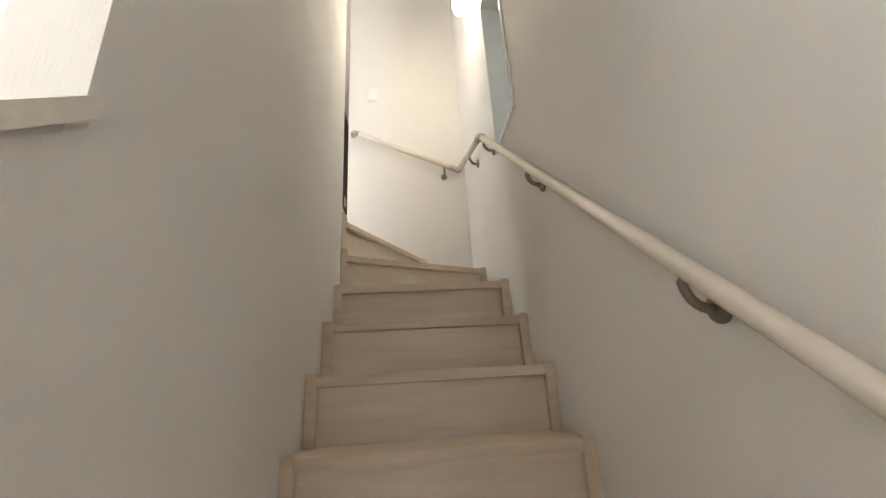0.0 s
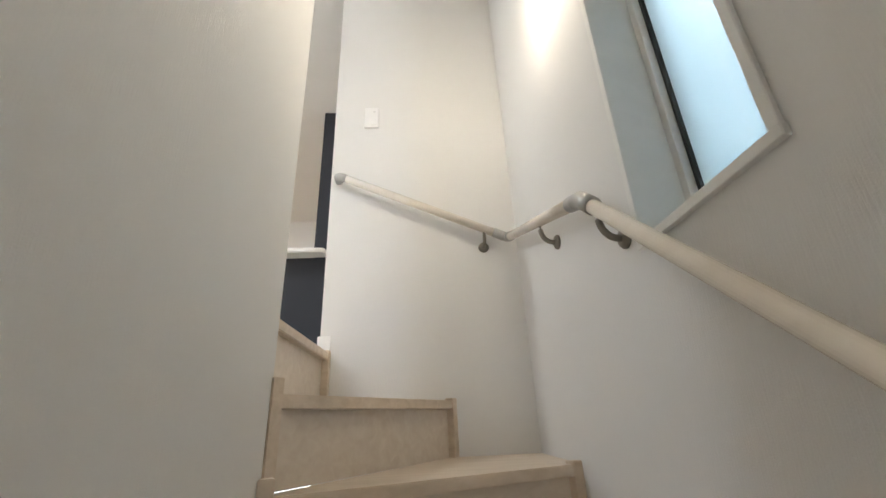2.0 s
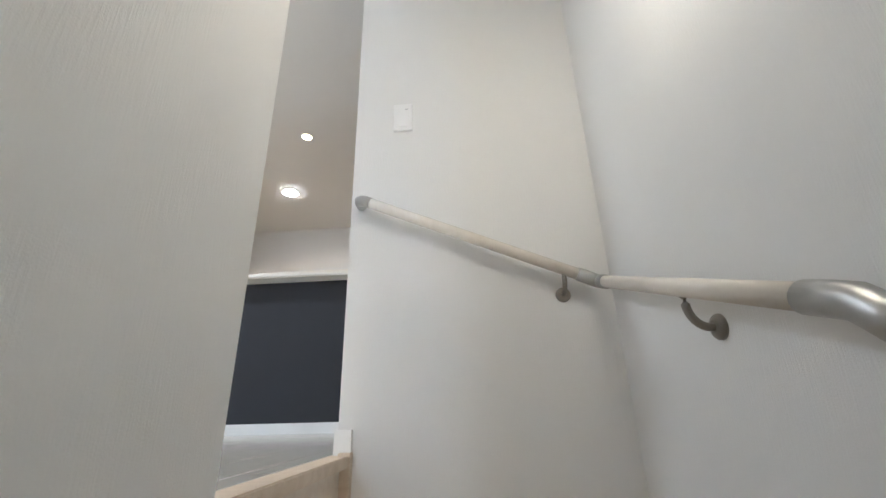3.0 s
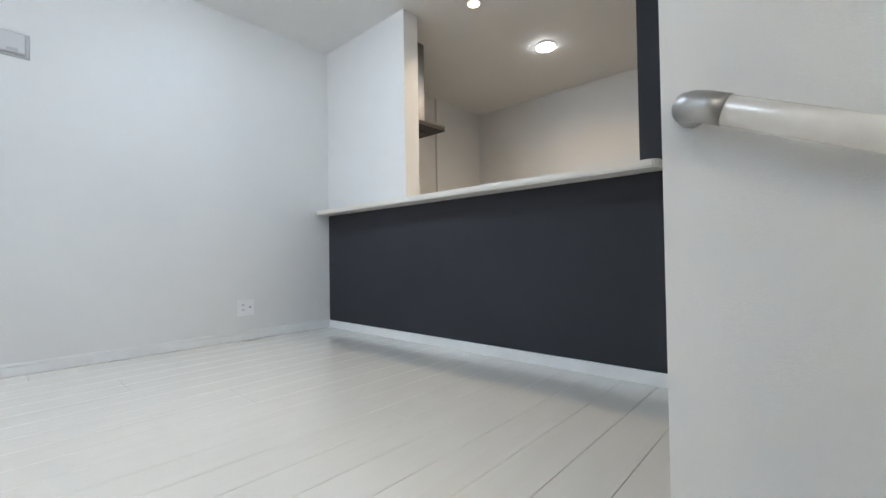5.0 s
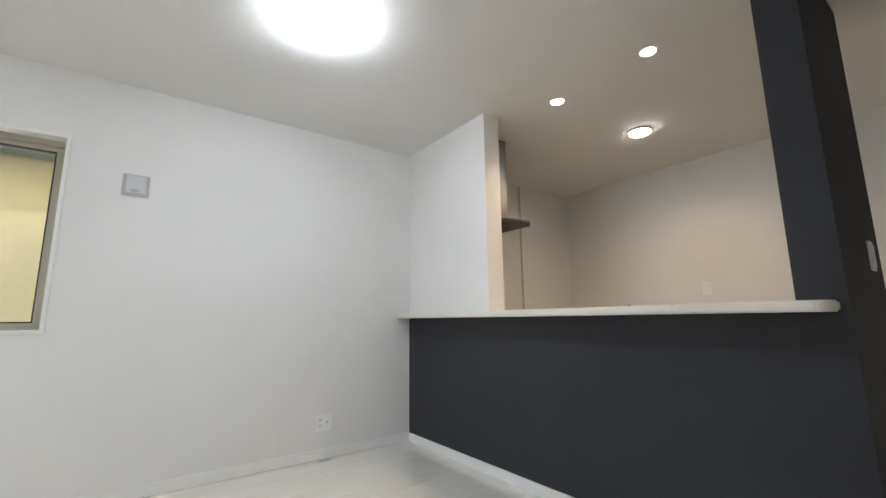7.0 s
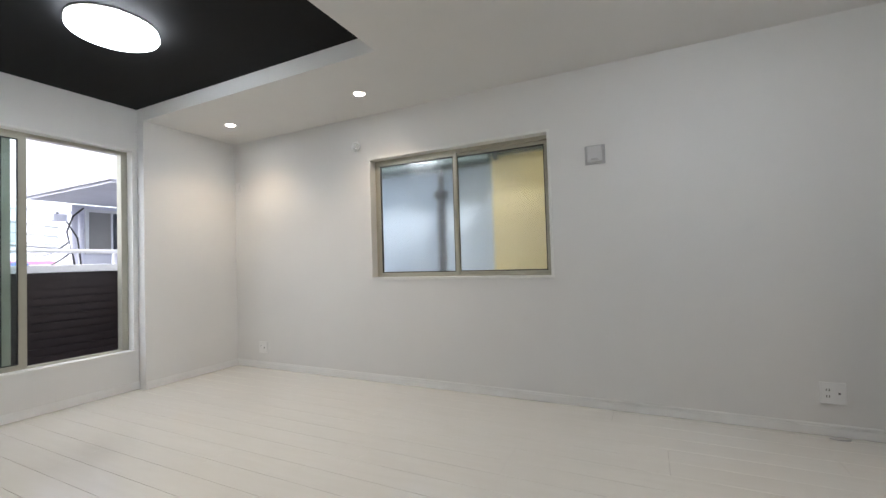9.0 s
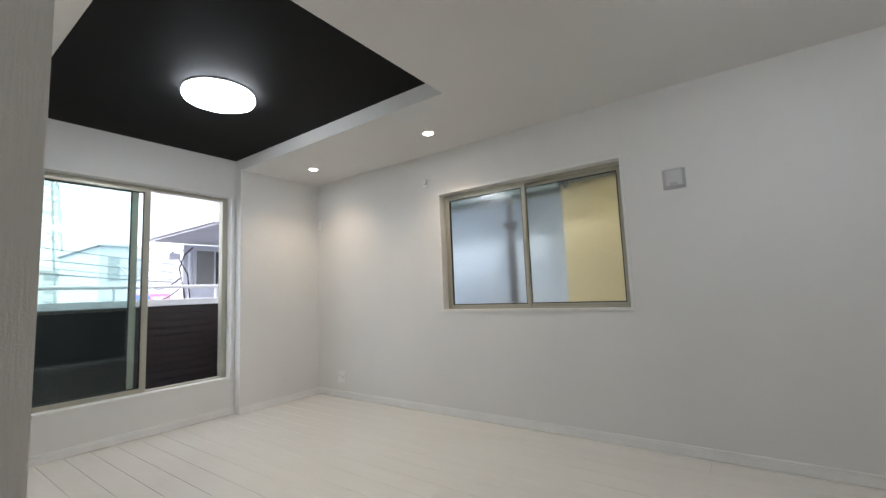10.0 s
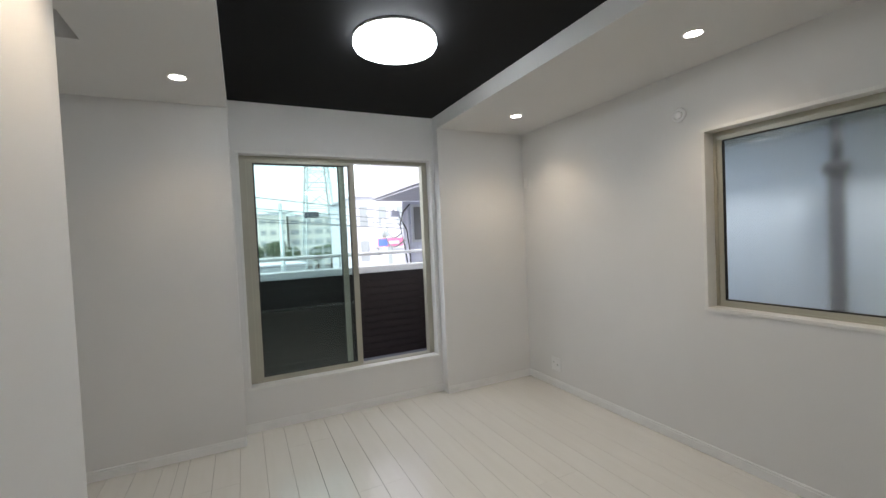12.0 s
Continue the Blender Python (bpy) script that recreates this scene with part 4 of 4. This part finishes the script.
wires = thing("overhead_wires", (-20, 0, 3), "black overhead wires strung across the view", "wires")
for a, b, sg_ in (((-19.5, -12, 4.55), (-20.3, 12, 1.85), 0.15), ((-20, -12, 4.0), (-20.2, 12, 1.65), 0.15), ((-20, -12, 3.3), (-20.2, 12, 1.50), 0.2),
                  ((-21, -12, 3.9), (-21.2, 12, 1.45), 0.35), ((-24, -12, 4.8), (-27, 5.4, 2.45), 0.2), ((-27, 5.4, 2.45), (-24, 16, 2.2), 0.2), ((-26, 5.2, 2.3), (-10, 0.3, 1.55), 0.35), ((-26.5, 5.2, 2.1), (-10, 0.34, 1.4), 0.5)):
    pts, r_ = wire(a, b, sg_)
    part("wire", tube(pts, r_, 6), M_WIRE, wires)
guy = wire((-60, 8, 14), (-27, 4.9, 2.4), 0.5, 0.06)
part("wire", tube(guy[0], guy[1], 6), M_LATTICE, wires)


def tree(at, h, r_, seed):
    """A tree of trunk, limbs and a crown of small leaf clumps with gaps."""
    rnd = random.Random(seed)
    ob = thing("tree", at, "leafy green tree among the far houses", "tree", "far trees")
    x, y, z = at
    tr = tube([(x, y, z), (x + 0.1, y, z + h * 0.4), (x, y + 0.1, z + h * 0.75)], 0.12, 8)
    part("trunk", tr, M_BARK, ob)
    verts, faces = [], []
    for k in range(900):
        a, b = rnd.uniform(0, 2 * math.pi), rnd.uniform(-1, 1)
        q = rnd.uniform(0.35, 1.0) ** 0.5
        lump = 0.8 + 0.3 * math.sin(3 * a + seed) * math.cos(2.5 * b + seed)
        c = Vector((x + r_ * q * lump * math.cos(a) * math.sqrt(1 - b * b), y + r_ * q * lump * math.sin(a) * math.sqrt(1 - b * b), z + h * 0.68 + r_ * 0.8 * q * lump * b))
        s_ = rnd.uniform(0.08, 0.2)
        rot = Euler((rnd.uniform(0, 3), rnd.uniform(0, 3), rnd.uniform(0, 3)))
        i0 = len(verts)
        for p in ((-s_, -s_ * 0.6, 0), (s_, -s_ * 0.6, 0.02), (0, s_, 0.0), (0, 0, s_ * 0.5)):
            v = Vector(p)
            v.rotate(rot)
            verts.append(c + v)
        faces += [(i0, i0 + 1, i0 + 2), (i0, i0 + 1, i0 + 3), (i0 + 1, i0 + 2, i0 + 3), (i0, i0 + 2, i0 + 3)]
    me = bpy.data.meshes.new("crown")
    me.from_pydata([v - Vector(at) for v in verts], [], faces)
    me.materials.append(M_GREEN)
    c = new("crown", me)
    c.parent = ob
    tagged(c, kind="stuff")
    return ob


for k, (x, y, h, r_) in enumerate(((-70, -1.0, 5.0, 1.7), (-72, 2.2, 5.6, 2.0), (-68, 4.2, 4.6, 1.5), (-75, -4.5, 5.4, 2.0), (-66, 7.5, 4.4, 1.5), (-74, 11, 5.0, 1.8), (-64, -8, 5.0, 1.9))):
    tree((x, y, GZ), h, r_, k + 1)
structure("ground", box((-2500, -2500, GZ - 0.3), (2500, 2500, GZ)), M_ASPHALT, "asphalt ground and street below")


# ---- floor boards, cut in pieces ----
floor = tagged(new("floor"), "glossy ivory wood-grain floor boards with fine dark joints", kind="structure")
BW_, BL, GAP = 0.303, 1.818, 0.0007


def board_mesh(length, width):
    """A board with a groove along its middle and eased edges; its corner at the origin."""
    bm = bmesh.new()
    halves = [(0, min(width, BW_ / 2))] + ([(BW_ / 2, width)] if width > BW_ / 2 + 0.01 else [])
    for a, b in halves:
        lo, hi = (GAP * 0.3, a + GAP, -0.014), (length - GAP * 0.3, b - GAP, 0.0)
        c, e_ = 0.0010, 0.0004
        v = [bm.verts.new(p) for p in ((lo[0], lo[1], lo[2]), (hi[0], lo[1], lo[2]), (hi[0], hi[1], lo[2]), (lo[0], hi[1], lo[2]),
                                       (lo[0], lo[1], -c), (hi[0], lo[1], -c), (hi[0], hi[1], -c), (lo[0], hi[1], -c),
                                       (lo[0] + e_, lo[1] + c, 0), (hi[0] - e_, lo[1] + c, 0), (hi[0] - e_, hi[1] - c, 0), (lo[0] + e_, hi[1] - c, 0))]
        for f in ((0, 1, 5, 4), (1, 2, 6, 5), (2, 3, 7, 6), (3, 0, 4, 7), (4, 5, 9, 8), (5, 6, 10, 9), (6, 7, 11, 10), (7, 4, 8, 11), (8, 9, 10, 11)):
            bm.faces.new([v[i] for i in f])
    me = bpy.data.meshes.new("floor_board")
    bm.to_mesh(me)
    bm.free()
    me.materials.append(M_FLOOR)
    return me


made = {}
KEEP = [(-5.75, XE, YI2, 0.0), (X2B, XE, YS, YI2), (-5.75, XU0, YS, YI2)]
for x_lo, x_hi, y_lo, y_hi in KEEP:
    y = -2.633 - 8 * BW_
    row = 0
    while y < y_hi:
        y0, y1 = max(y, y_lo), min(y + BW_, y_hi)
        if y1 - y0 > 0.01:
            x = -1.27 - 6 * BL - (row * 7 % 12) / 12 * BL
            while x < x_hi:
                x0, x1 = max(x, x_lo), min(x + BL, x_hi)
                if x1 - x0 > 0.01:
                    key = (round(x1 - x0, 3), round(y1 - y0, 3))
                    if key not in made:
                        made[key] = board_mesh(*key)
                    b = new("floor_board", made[key])
                    b.location = (x0, y0, 0)
                    b.parent = floor
                x += BL
        y += BW_
        row += 1
